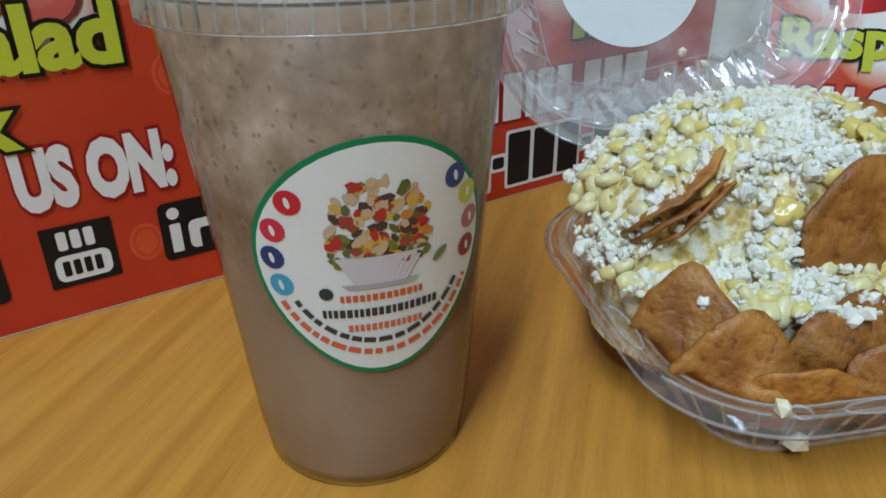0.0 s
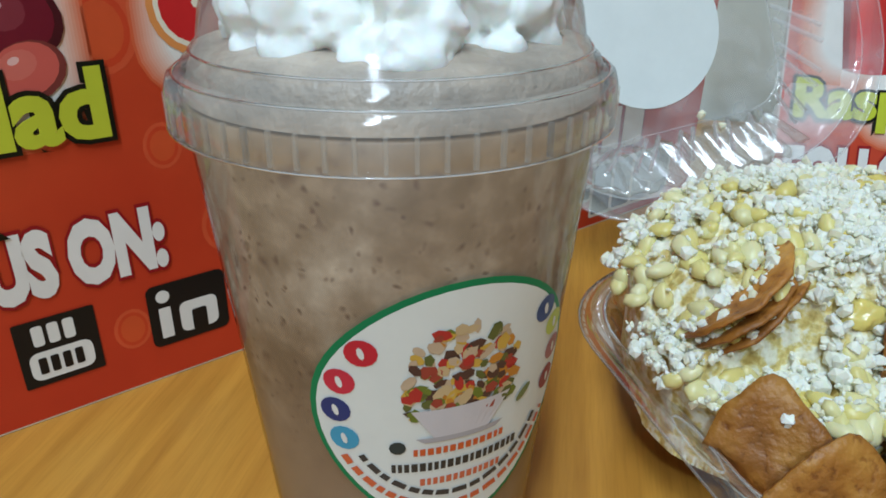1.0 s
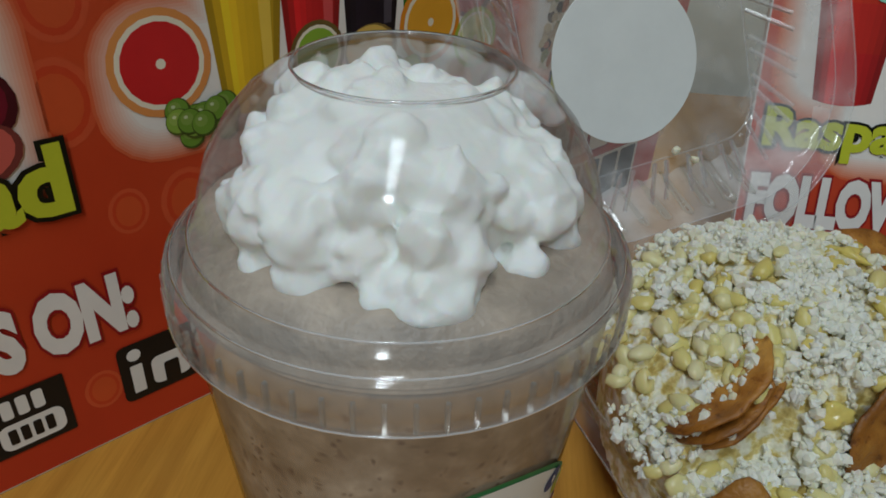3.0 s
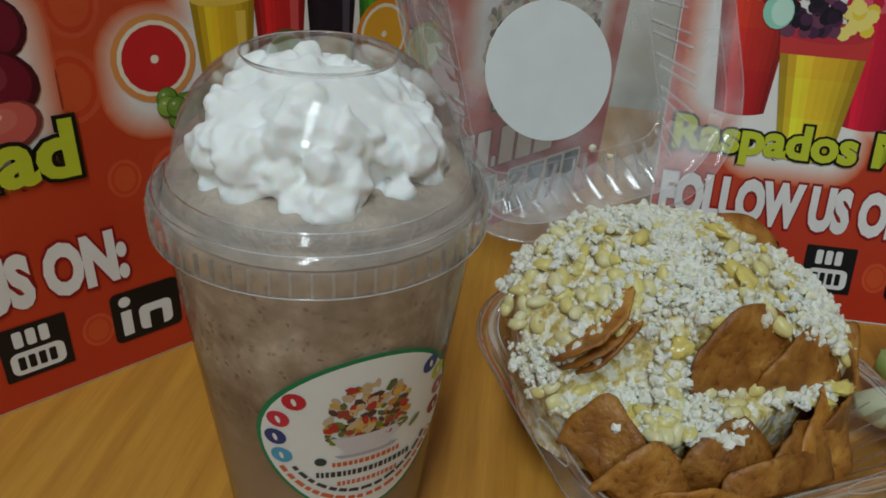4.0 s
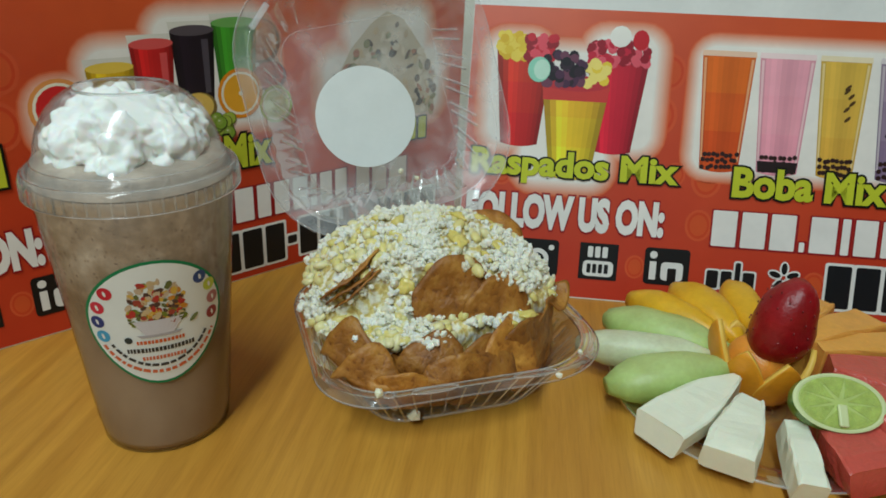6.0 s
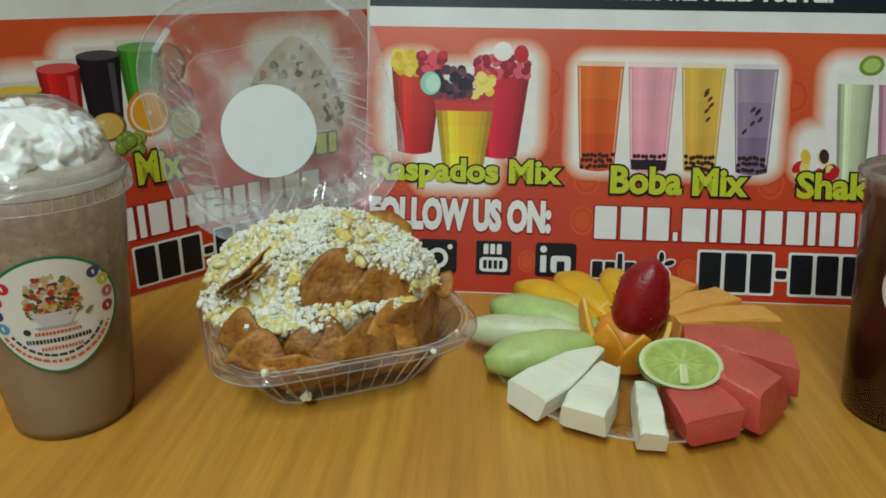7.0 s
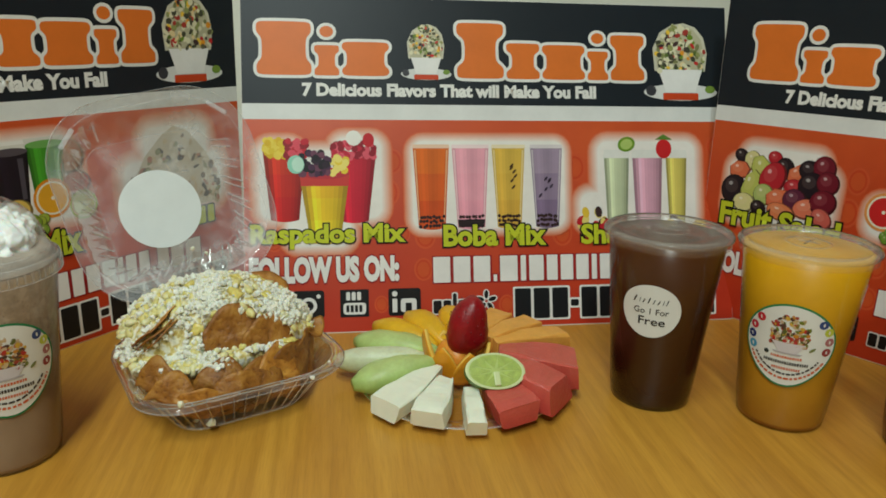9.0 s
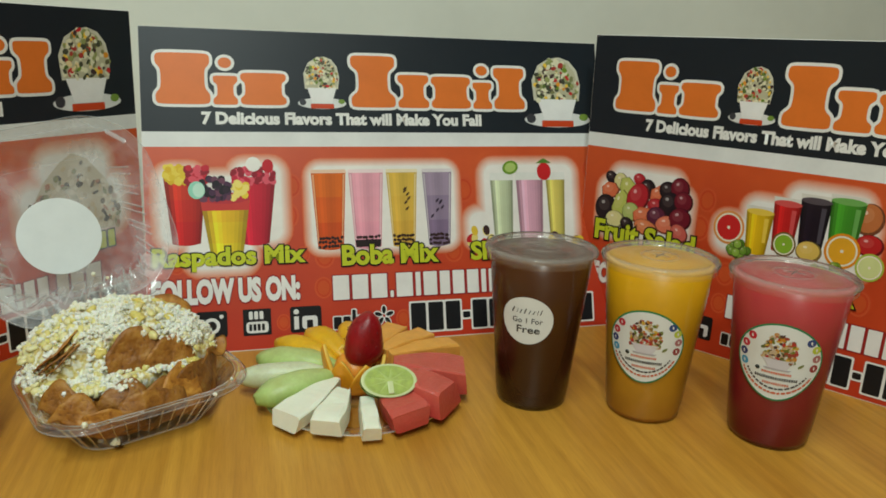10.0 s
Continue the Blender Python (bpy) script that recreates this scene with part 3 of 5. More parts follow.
def shakes_picture(parent, rng):
    a = Art(on_board)
    glow(a, [(0.372, 0.105, 0.480, 0.195), (0.352, 0.105, 0.395, 0.140)])
    for x0, x1, c in ((0.376, 0.408, (206, 216, 178)), (0.408, 0.446, (226, 170, 192)), (0.446, 0.474, (222, 206, 104))):
        tumbler(a, x0 + 0.002, x1 - 0.002, 0.104, 0.178, 0.003, c, 5)
        a.add(drink_shape(x0 + 0.002, x1 - 0.002, 0.178, 0.187, -0.001), (232, 232, 226), 5.4)
    a.add(disc(0.4035, 0.193, 0.010, 16, 0.008, 0.3), (112, 150, 44), 6).add(disc(0.4035, 0.193, 0.007, 14, 0.0055, 0.3), (176, 200, 110), 6.3)
    a.add(disc(0.446, 0.188, 0.009, 16, 0.0105), (204, 36, 40), 6).add([(0.436, 0.198), (0.456, 0.198), (0.446, 0.204)], (90, 130, 50), 6.4)
    for k in range(12):
        a.add(disc(rng.uniform(0.350, 0.380), rng.uniform(0.103, 0.122), 0.006, 10, 0.004, rng.uniform(0, 3)), rng.choice([(226, 190, 60), (190, 30, 40), (60, 40, 40), (230, 210, 120)]), 7 + k * 0.02)
        a.add(disc(rng.uniform(0.450, 0.490), rng.uniform(0.103, 0.112), 0.005, 10), rng.choice([(226, 190, 60), (70, 40, 50), (120, 90, 50)]), 7 + k * 0.02)
    a.finish("milkshake_picture", parent, "picture of three milkshakes with fruit")
    lettering("caption", "Shakes", 0.3515, 0.087, 0.430, 0.1065, LIME_INK, parent, 12, 0.040, (20, 22, 14), 0.092)


def printed_fruit(art, cx, cy, r, rgb, layer, ry=None, turn=0.0, n=18):
    """A fruit in the print: dark edge, body, lit side and a highlight."""
    ry = ry or r
    art.add(disc(cx, cy, r, n, ry, turn), mix_rgb(rgb, (20, 10, 10), 0.45), layer)
    art.add(disc(cx - r * 0.06, cy + ry * 0.07, r * 0.88, n, ry * 0.88, turn), rgb, layer + 0.1)
    art.add(disc(cx - r * 0.22, cy + ry * 0.26, r * 0.5, 14, ry * 0.48, turn), mix_rgb(rgb, (250, 220, 190), 0.14), layer + 0.2)
    art.add(disc(cx - r * 0.3, cy + ry * 0.4, r * 0.16, 9, ry * 0.13, turn), mix_rgb(rgb, (255, 250, 245), 0.6), layer + 0.3)


def salad_picture(parent, rng):
    a = Art(on_board)
    glow(a, [(0.010, 0.118, 0.128, 0.178), (0.025, 0.150, 0.115, 0.194)])
    cherry, berry, black, peach, leaf, cream = (112, 22, 40), (184, 36, 48), (34, 24, 32), (222, 112, 74), (190, 196, 96), (222, 214, 150)
    heap = ((0.020, 0.184, 0.007, 0.006, black), (0.034, 0.180, 0.008, 0.009, cream), (0.020, 0.168, 0.011, 0.009, peach), (0.046, 0.172, 0.010, 0.014, leaf), (0.060, 0.186, 0.007, 0.006, berry),
            (0.072, 0.176, 0.009, 0.010, black), (0.088, 0.172, 0.011, 0.009, peach), (0.086, 0.158, 0.010, 0.008, berry), (0.100, 0.178, 0.010, 0.009, black), (0.115, 0.182, 0.010, 0.011, cherry),
            (0.104, 0.163, 0.012, 0.012, black), (0.121, 0.168, 0.010, 0.010, cherry), (0.016, 0.146, 0.013, 0.014, black), (0.036, 0.152, 0.009, 0.017, leaf), (0.060, 0.164, 0.012, 0.016, berry),
            (0.052, 0.146, 0.010, 0.010, (176, 190, 110)), (0.070, 0.144, 0.013, 0.010, peach), (0.088, 0.146, 0.011, 0.010, (92, 36, 60)), (0.103, 0.139, 0.013, 0.009, (224, 120, 90)), (0.119, 0.148, 0.012, 0.011, cherry),
            (0.030, 0.134, 0.011, 0.009, cream), (0.075, 0.131, 0.014, 0.008, (228, 130, 84)), (0.048, 0.131, 0.008, 0.007, black), (0.120, 0.132, 0.010, 0.008, (206, 96, 84)))
    a.finish("picture_halo", parent, "white halo behind the cut fruit")
    for k, (x, y, rx, ry, rgb) in enumerate(heap):
        a = Art(on_board)
        printed_fruit(a, x, y, rx * 1.25, rgb, 4 + k * 0.12, ry * 1.2, rng.uniform(-0.6, 0.6), rng.choice((6, 7)) if rgb in (peach, leaf) else 18)
        a.finish("printed_fruit", parent)
    lettering("caption", "Fruit Salad", 0.004, 0.108, 0.141, 0.131, LIME_INK, parent, 12, 0.040, (20, 22, 14), 0.092)
    lettering("caption", "Mix", 0.052, 0.080, 0.096, 0.100, LIME_INK, parent, 12, 0.040, (20, 22, 14), 0.092)


def slice_of(a, cx, cy, r, rim, flesh, layer):
    a.add(disc(cx, cy, r, 22), rim, layer).add(disc(cx, cy, r * 0.86, 20), (240, 232, 210), layer + 0.2).add(disc(cx, cy, r * 0.76, 20), flesh, layer + 0.4)
    a.add(disc(cx, cy, r * 0.1, 8), (240, 232, 210), layer + 0.6)


def juice_picture(parent, rng):
    a = Art(on_board)
    glow(a, [(0.168, 0.128, 0.330, 0.160), (0.200, 0.135, 0.330, 0.182), (0.245, 0.150, 0.322, 0.200)])
    a.finish("picture_halo", parent, "white halo behind juices and fruit")
    for x0, x1, y0, y1, c in ((0.198, 0.229, 0.128, 0.172, (232, 186, 24)), (0.227, 0.257, 0.135, 0.185, (206, 34, 34)), (0.255, 0.287, 0.138, 0.192, (30, 22, 34)), (0.285, 0.320, 0.145, 0.196, (70, 150, 40))):
        a = Art(on_board)
        tumbler(a, x0, x1, y0, y1, 0.004, c, 4)
        a.add(disc((x0 + x1) / 2, y1, (x1 - x0) / 2, 18, 0.0035), mix_rgb(c, (250, 240, 230), 0.25), 4.3)
        a.add(drink_shape(x1 - 0.010, x1 - 0.005, y0 + 0.012, y1 - 0.006, 0.0005), mix_rgb(c, (250, 250, 250), 0.22), 4.5)
        a.add([(x0, y1), (x0 - 0.001, y1 + 0.006), (x1 + 0.001, y1 + 0.006), (x1, y1)], (222, 218, 208), 3.9)
        a.finish("printed_glass", parent)
    for cx, cy, r, rim, inside, layer in ((0.180, 0.150, 0.0185, (226, 150, 80), (206, 40, 40), 5), (0.304, 0.147, 0.018, (226, 140, 20), (236, 170, 40), 6), (0.244, 0.143, 0.013, (110, 90, 40), (140, 180, 50), 6), (0.333, 0.136, 0.014, (170, 190, 70), (214, 220, 150), 7)):
        a = Art(on_board)
        slice_of(a, cx, cy, r, rim, inside, layer)
        a.finish("printed_slice", parent)
    for cx, cy, r, ry, rgb, layer in ((0.271, 0.140, 0.014, 0.011, (222, 186, 90), 5), (0.324, 0.182, 0.015, 0.016, (190, 110, 60), 3.5), (0.329, 0.157, 0.014, 0.011, (190, 36, 36), 5)):
        a = Art(on_board)
        printed_fruit(a, cx, cy, r, rgb, layer, ry)
        a.finish("printed_fruit", parent)
    for x0, x1, y0, y1, inks, layer in ((0.182, 0.206, 0.122, 0.135, [(110, 150, 50), (140, 176, 66), (90, 130, 40)], 6.5), (0.278, 0.306, 0.119, 0.131, [(130, 160, 50), (160, 180, 60)], 6.8)):
        for k in range(16):
            a = Art(on_board)
            printed_fruit(a, rng.uniform(x0, x1), rng.uniform(y0, y1), 0.005, rng.choice(inks), layer + k * 0.4)
            a.finish("printed_grape", parent)
    lettering("caption", "Mix", 0.2885, 0.0935, 0.3245, 0.1165, LIME_INK, parent, 12, 0.040, (20, 22, 14), 0.092)


def snack_picture(parent, rng):
    a = Art(on_board)
    glow(a, [(0.380, 0.115, 0.498, 0.165), (0.405, 0.15, 0.480, 0.198)], reach=0.016)
    a.add([(0.384, 0.112), (0.496, 0.112), (0.494, 0.146), (0.478, 0.170), (0.458, 0.192), (0.440, 0.199), (0.424, 0.190), (0.404, 0.172), (0.388, 0.148)], (206, 194, 170), 3.9)
    inks = [(206, 186, 150), (186, 166, 134), (226, 216, 196), (226, 216, 196), (214, 202, 178), (104, 84, 62), (70, 58, 46), (176, 120, 92), (140, 140, 96)]
    for k in range(190):
        x = rng.uniform(0.385, 0.495)
        top = 0.196 - abs(x - 0.442) * 0.8
        a.add(disc(x, rng.uniform(0.112, top), rng.uniform(0.0018, 0.0052), 9, rng.uniform(0.0015, 0.0036), rng.uniform(0, 3)), rng.choice(inks), 4 + k * 0.02)
    a.finish("snack_picture", parent, "picture of a heaped snack")
    c = Art(on_board)
    x = 0.395
    for w in (0.012, 0.011, 0.011, 0.012, 0.010, 0.005, 0.014, 0.011):
        c.add(rounded(x - 0.001, 0.088, x + w, 0.110, 0.002, 3), (20, 22, 14), 9).add(rounded(x + 0.0006, 0.0895, x + w - 0.0016, 0.1085, 0.0015, 3), LIME_INK, 10)
        x += w + 0.001
    c.finish("caption", parent)


def board(m, kind_of, label, rng, sx=1.0, sz=1.0, more=(0, 0)):
    ob = thing("menu_board", m, label, "menu board", "printed boards behind the food")
    bm = bmesh.new()
    e0, e1 = -more[0], BW + more[1]
    box(bm, e0, 0, 0, e1, 0.005, BH, 0.0006)
    part("panel", bm, CARD, ob)
    for field, v0, v1, colour in (("orange_field", 0.0012, 0.218, ORANGE_PRINT), ("headline_band", 0.234, BH - 0.0006, NAVY), ("white_stripe", 0.218, 0.234, (226, 228, 226))):
        a = Art(on_board)
        a.add([(e0 + 0.0006, v0), (e1 - 0.0006, v0), (e1 - 0.0006, v1), (e0 + 0.0006, v1)], colour, 0)
        a.finish(field, ob)
    headline(ob, rng)
    bottom_rows(ob, rng)
    ghost_fruit(ob)
    if kind_of == "ices":
        raspados_picture(ob, rng), boba_picture(ob, rng), shakes_picture(ob, rng)
    else:
        salad_picture(ob, rng), juice_picture(ob, rng), snack_picture(ob, rng)
    for c in ob.children:
        c.scale = (sx, 1, sz)
    return ob


board(pose(0.0275, 0, 0) @ pose(0, 0, 0, -17.975, 0, 0), "ices", "orange printed menu board with navy headline, fruit ices, boba and shakes", random.Random(3))
board(pose(-0.3434, -0.2481, 0, 0, 0, 48.67) @ pose(0, 0, 0, 1.0, 0, 0) @ pose(0.0265, 0, 0), "salad", "orange printed menu board with navy headline, fruit salad and juices", random.Random(4), 0.9606, 0.995, (0, 0.008))
board(pose(0.5195, 0.0489, 0, 0, 0, -55.97) @ pose(0, 0, 0, 1.0, 0, 0) @ pose(0.024, 0, 0), "salad", "orange printed menu board with navy headline, angled behind the drinks", random.Random(5), 0.8736, 0.978, (0.02, 0))

# ---- cups ----
CUP_H, R0, R1 = 0.146, 0.0328, 0.0468
CLEAR = (FILM, SHELL, CUPFILM, LIDFILM, FLATFILM, DOMEFILM, GRIPFILM, LIPFILM, RIBFILM, FLUTEFILM)


def cup_r(z):
    return R0 + (R1 - R0) * z / CUP_H


def cup_place(azimuth, lift=0.0):
    """Maps (arc, height) of a sticker onto the cup's wall, facing azimuth degrees from -y towards +x."""
    def place(s, z, layer):
        r = cup_r(z) + 0.0005 + LAYER * layer + lift
        a = radians(-90 + azimuth) + s / cup_r(0.08)
        return (r * math.cos(a), r * math.sin(a), z)
    return place


def bent_disc(place, outline, cx, cz, layer, rings=5):
    """A sticker's face as rings, so that it can follow the cup."""
    bm = bmesh.new()
    mid = bm.verts.new(place(cx, cz, layer))
    last = None
    for k in range(1, rings + 1):
        f = k / rings
        ring = [bm.verts.new(place(cx + (x - cx) * f, cz + (y - cz) * f, layer)) for x, y in outline]
        n = len(ring)
        for i in range(n):
            j = (i + 1) % n
            if last is None:
                bm.faces.new((mid, ring[i], ring[j]))
            else:
                bm.faces.new((last[i], ring[i], ring[j], last[j]))
        last = ring
    return bm


def sticker_outline(cx, cz, rx, rz, n=48):
    out = []
    for i in range(n):
        a = 2 * math.pi * i / n
        c, s = math.cos(a), math.sin(a)
        k = 1.0 - 0.02 * math.cos(4 * (a - math.pi / 4))
        x = rx * c * k * (1.0 + 0.025 * s)
        out.append((cx + x, cz + rz * s * k))
    return out


def arc_bars(art, cx, cz, r, a0, a1, height, rgb, layer, rng, gap=0.0012):
    a = a0
    while a < a1:
        w = rng.uniform(0.0016, 0.0042) / r
        b = min(a + w, a1)
        pts = []
        for rr, seq in ((r - height / 2, (a, b)), (r + height / 2, (b, a))):
            for q in seq:
                pts.append((cx + rr * math.sin(q), cz - rr * math.cos(q)))
        art.add(pts, rgb, layer)
        a = b + gap / r * rng.uniform(0.5, 1.0)


def bent_quad(art, b0, b1, zb, t0, t1, zt, rgb, layer, n=10):
    for i in range(n):
        f, g = i / n, (i + 1) / n
        art.add([(b0 + (b1 - b0) * f, zb), (b0 + (b1 - b0) * g, zb), (t0 + (t1 - t0) * g, zt), (t0 + (t1 - t0) * f, zt)], rgb, layer)


def shop_sticker(parent, azimuth, cz, rx, rz, rng):
    place = cup_place(azimuth)
    st = part("sticker", bent_disc(place, sticker_outline(0, cz, rx, rz), 0, cz, 1), ink((30, 128, 80)), parent, "round paper sticker with a green edge", True)
    part("sticker_face", bent_disc(place, sticker_outline(0, cz, rx * 0.955, rz * 0.955), 0, cz, 2), STICKER, st, "", True)
    a = Art(place)
    k = rx / 0.033
    for x, z, c in ((-0.021, 0.0185, (196, 40, 56)), (-0.026, 0.0105, (200, 50, 70)), (-0.0275, 0.0025, (48, 60, 120)), (-0.0262, -0.0055, (80, 160, 200)),
                    (0.0205, 0.0205, (56, 76, 130)), (0.0255, 0.0145, (190, 200, 70)), (0.0275, 0.0065, (170, 110, 110)), (0.027, -0.002, (150, 60, 60))):
        a.add(disc(x * k, cz + z * k, 0.0034 * k, 14), c, 3)
        a.add(disc(x * k, cz + z * k, 0.0007 * k, 8, 0.0016 * k, 0.2), (228, 228, 226), 4)
    for q in range(180):
        x, z = rng.uniform(-0.0122, 0.0122), 0.001 + 0.0235 * rng.random() ** 1.35
        if abs(x) > 0.0128 - max(0, z - 0.016) * 0.9:
            continue
        a.add(disc(x * k, cz + z * k, rng.uniform(0.0011, 0.0024) * k, rng.choice((5, 6, 8)), rng.uniform(0.0008, 0.0017) * k, rng.uniform(0, 3)), mix_rgb(rng.choice(FRUIT_INKS + [(224, 206, 176)]), (120, 84, 60), 0.28), 3 + q * 0.01)
    bent_quad(a, -0.0065 * k, 0.0065 * k, cz - 0.0050 * k, -0.0115 * k, 0.0115 * k, cz + 0.003 * k, (206, 202, 208), 5)
    bent_quad(a, -0.0085 * k, 0.0085 * k, cz - 0.0064 * k, -0.0105 * k, 0.0105 * k, cz - 0.0050 * k, (176, 172, 178), 5)
    a.add(disc(-0.0145 * k, cz - 0.0075 * k, 0.0019 * k, 10), (50, 60, 60), 4)
    a.add(disc(0.0165 * k, cz - 0.0005 * k, 0.0028 * k, 10, 0.0012 * k, 0.7), (120, 130, 80), 4)
    for z, x0, x1, h, c in ((-0.0092, -0.011, 0.011, 0.0020, (206, 96, 44)), (-0.0138, -0.016, 0.016, 0.0025, (60, 57, 54)), (-0.0186, -0.0095, 0.0105, 0.0021, (206, 110, 74))):
        x = x0
        while x < x1:
            w = rng.uniform(0.0009, 0.0015)
            a.add([(x * k, cz + (z - h / 2) * k), ((x + w) * k, cz + (z - h / 2) * k), ((x + w) * k, cz + (z + h / 2) * k), (x * k, cz + (z + h / 2) * k)], c, 4)
            x += w + 0.0005
    arc_bars(a, 0, cz + 0.003 * k, 0.0262 * k, -1.05, 1.05, 0.0016 * k, (66, 63, 62), 4, rng)
    arc_bars(a, 0, cz + 0.003 * k, 0.0300 * k, -1.1, 1.1, 0.0018 * k, (208, 104, 62), 4, rng)
    a.finish("sticker_print", st)
    return st


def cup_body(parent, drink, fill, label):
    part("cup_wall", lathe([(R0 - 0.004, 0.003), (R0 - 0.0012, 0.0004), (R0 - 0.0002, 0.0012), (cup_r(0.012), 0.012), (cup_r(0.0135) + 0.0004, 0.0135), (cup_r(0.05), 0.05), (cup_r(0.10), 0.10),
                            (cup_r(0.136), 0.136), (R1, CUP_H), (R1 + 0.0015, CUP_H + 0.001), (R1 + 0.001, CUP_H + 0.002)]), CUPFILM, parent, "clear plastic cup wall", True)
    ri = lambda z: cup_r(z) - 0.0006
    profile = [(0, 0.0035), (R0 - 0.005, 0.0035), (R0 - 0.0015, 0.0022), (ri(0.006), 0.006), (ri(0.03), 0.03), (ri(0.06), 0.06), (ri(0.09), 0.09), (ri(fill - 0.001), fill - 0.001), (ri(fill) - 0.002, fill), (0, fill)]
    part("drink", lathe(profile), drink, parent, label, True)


def flat_lid(parent):
    z = CUP_H
    lid = part("lid", lathe([(R1 + 0.0016, z - 0.0065), (R1 + 0.0026, z - 0.006), (R1 + 0.0026, z + 0.001), (R1 + 0.0018, z + 0.0035), (R1 - 0.0006, z + 0.0042), (R1 - 0.0026, z + 0.0035), (R1 - 0.0035, z + 0.0005),
                             (0.030, z + 0.0003), (0.0185, z + 0.0006), (0.0165, z + 0.0024), (0.0145, z + 0.0024), (0.0135, z + 0.0012), (0.0060, z + 0.0012), (0.0052, z + 0.0028), (0, z + 0.0030)]), FLATFILM, parent, "clear flat snap-on lid with a raised straw slot", True)
    bm = bmesh.new()
    for a in range(0, 180, 90):
        m = pose(0, 0, z + 0.0032, 0, 0, a + 35)
        vs = box(bm, -0.009, -0.0004, -0.0004, 0.009, 0.0004, 0.0004)
        for v in vs:
            v.co = m @ v.co
    part("straw_slot", bm, LIPFILM, lid)
    bm = lathe([(R1 + 0.0016, z - 0.0010), (R1 + 0.0040, z - 0.0006), (R1 + 0.0044, z + 0.0012), (R1 + 0.0034, z + 0.0030), (R1 + 0.0014, z + 0.0040)])
    lathe([(0.0172, z + 0.0022), (0.0160, z + 0.0030), (0.0150, z + 0.0022)], 64, bm)
    part("lid_rim", bm, LIPFILM, lid, "bright moulded rim", True)
    return lid


def take_away_cup(name, x, y, drink, fill, label, drink_label):
    ob = thing(name, pose(x, y, 0), label, "drink", "drinks in clear cups")
    cup_body(ob, drink, fill, drink_label)
    return ob


rng = random.Random(11)
shake = take_away_cup("milkshake_cup", -0.1139, -0.1909, SHAKE, 0.1435, "brown blended shake with whipped cream under a clear dome lid", "beige-brown blended drink with air bubbles")
z = CUP_H
part("shake_top", lathe([(R1 - 0.0012, 0.1437), (0.044, 0.1500), (0.0425, 0.1535), (0.034, 0.1555), (0.0, 0.157)]), FOAM, shake, "pale bubbly foam", True)
dome = part("dome_lid", lathe([(R1 - 0.001, z + 0.003), (R1 - 0.0016, z + 0.0050), (R1 - 0.0036, z + 0.0058),
                               (R1 - 0.0040, z + 0.0080), (R1 - 0.0050, z + 0.0088), (0.0408, z + 0.0145), (0.0385, z + 0.0215), (0.0345, z + 0.0285), (0.0295, z + 0.0340), (0.0240, z + 0.0378), (0.0215, z + 0.0390), (0.0208, z + 0.0387), (0.0208, z + 0.0378)]), DOMEFILM, shake, "clear domed lid with a round opening", True)
part("skirt", lathe([(R1 + 0.0012, z - 0.0085), (R1 + 0.0026, z - 0.008), (R1 + 0.0026, z - 0.0005), (R1 + 0.0018, z + 0.002), (R1 - 0.001, z + 0.003)]), LIDFILM, dome, "milky snap-on skirt", True)
bm = bmesh.new()
box(bm, R1 + 0.0020, -0.0004, z - 0.0075, R1 + 0.0029, 0.0004, z - 0.0012)
grip = part("grip_rib", bm, GRIPFILM, dome, "moulded grip rib")
for k in range(1, 60):
    o = new("grip_rib", grip.data)
    o.parent = dome
    o.matrix_basis = pose(0, 0, 0, 0, 0, k * 6)
for r, hh in ((R1 + 0.0027, z - 0.0082), (R1 + 0.0006, z + 0.0026), (R1 - 0.0034, z + 0.0068), (0.0212, z + 0.0390)):
    part("bead", lathe([(r - 0.0003, hh), (r, hh + 0.0003), (r + 0.0003, hh), (r, hh - 0.0003), (r - 0.0003, hh)]), RIBFILM, dome, "moulded ring", True)


def blob(bm, centre, size, seed, rough=0.35, sub=2, squash=(1, 1, 1), turn=0.0):
    made = bmesh.ops.create_icosphere(bm, subdivisions=sub, radius=1.0)["verts"]
    rot = Euler((turn, turn * 1.7, turn * 0.6)).to_matrix()
    for v in made:
        n = noise.noise(v.co * 1.4 + Vector((seed, seed * 0.7, 0))) * rough + noise.noise(v.co * 3.5 + Vector((seed, 0, 5))) * rough * 0.4
        q = v.co * (1 + n)
        v.co = Vector(centre) + rot @ Vector((q.x * squash[0], q.y * squash[1], q.z * squash[2])) * size


bm = bmesh.new()
blob(bm, (0, 0, 0.162), 0.0255, 3.0, 0.25, 3, (1.12, 1.12, 0.72))
count = 0
for ring, (rr, zz, n, s) in enumerate(((0.0325, 0.1560, 20, 0.0060), (0.0308, 0.1620, 19, 0.0064), (0.0265, 0.1680, 15, 0.0068), (0.0195, 0.1730, 12, 0.0066), (0.0115, 0.1755, 8, 0.0060), (0.004, 0.1770, 3, 0.0056))):
    for k in range(n):
        a = 2 * math.pi * (k + rng.uniform(-0.4, 0.4)) / n + ring * 0.4
        q = rr + rng.uniform(-0.003, 0.0015)
        blob(bm, (q * math.cos(a), q * math.sin(a), zz + rng.uniform(-0.003, 0.0025)), s * rng.uniform(0.7, 1.25), count * 1.31, 0.5, 3, (1, rng.uniform(0.75, 1.1), rng.uniform(0.7, 1.0)), rng.uniform(0, 3))
        count += 1
cream = part("whipped_cream", bm, CREAM, shake, "chunky white whipped cream", True)
mod = cream.modifiers.new("merge", "REMESH")
mod.mode, mod.voxel_size, mod.use_smooth_shade = "VOXEL", 0.0008, True
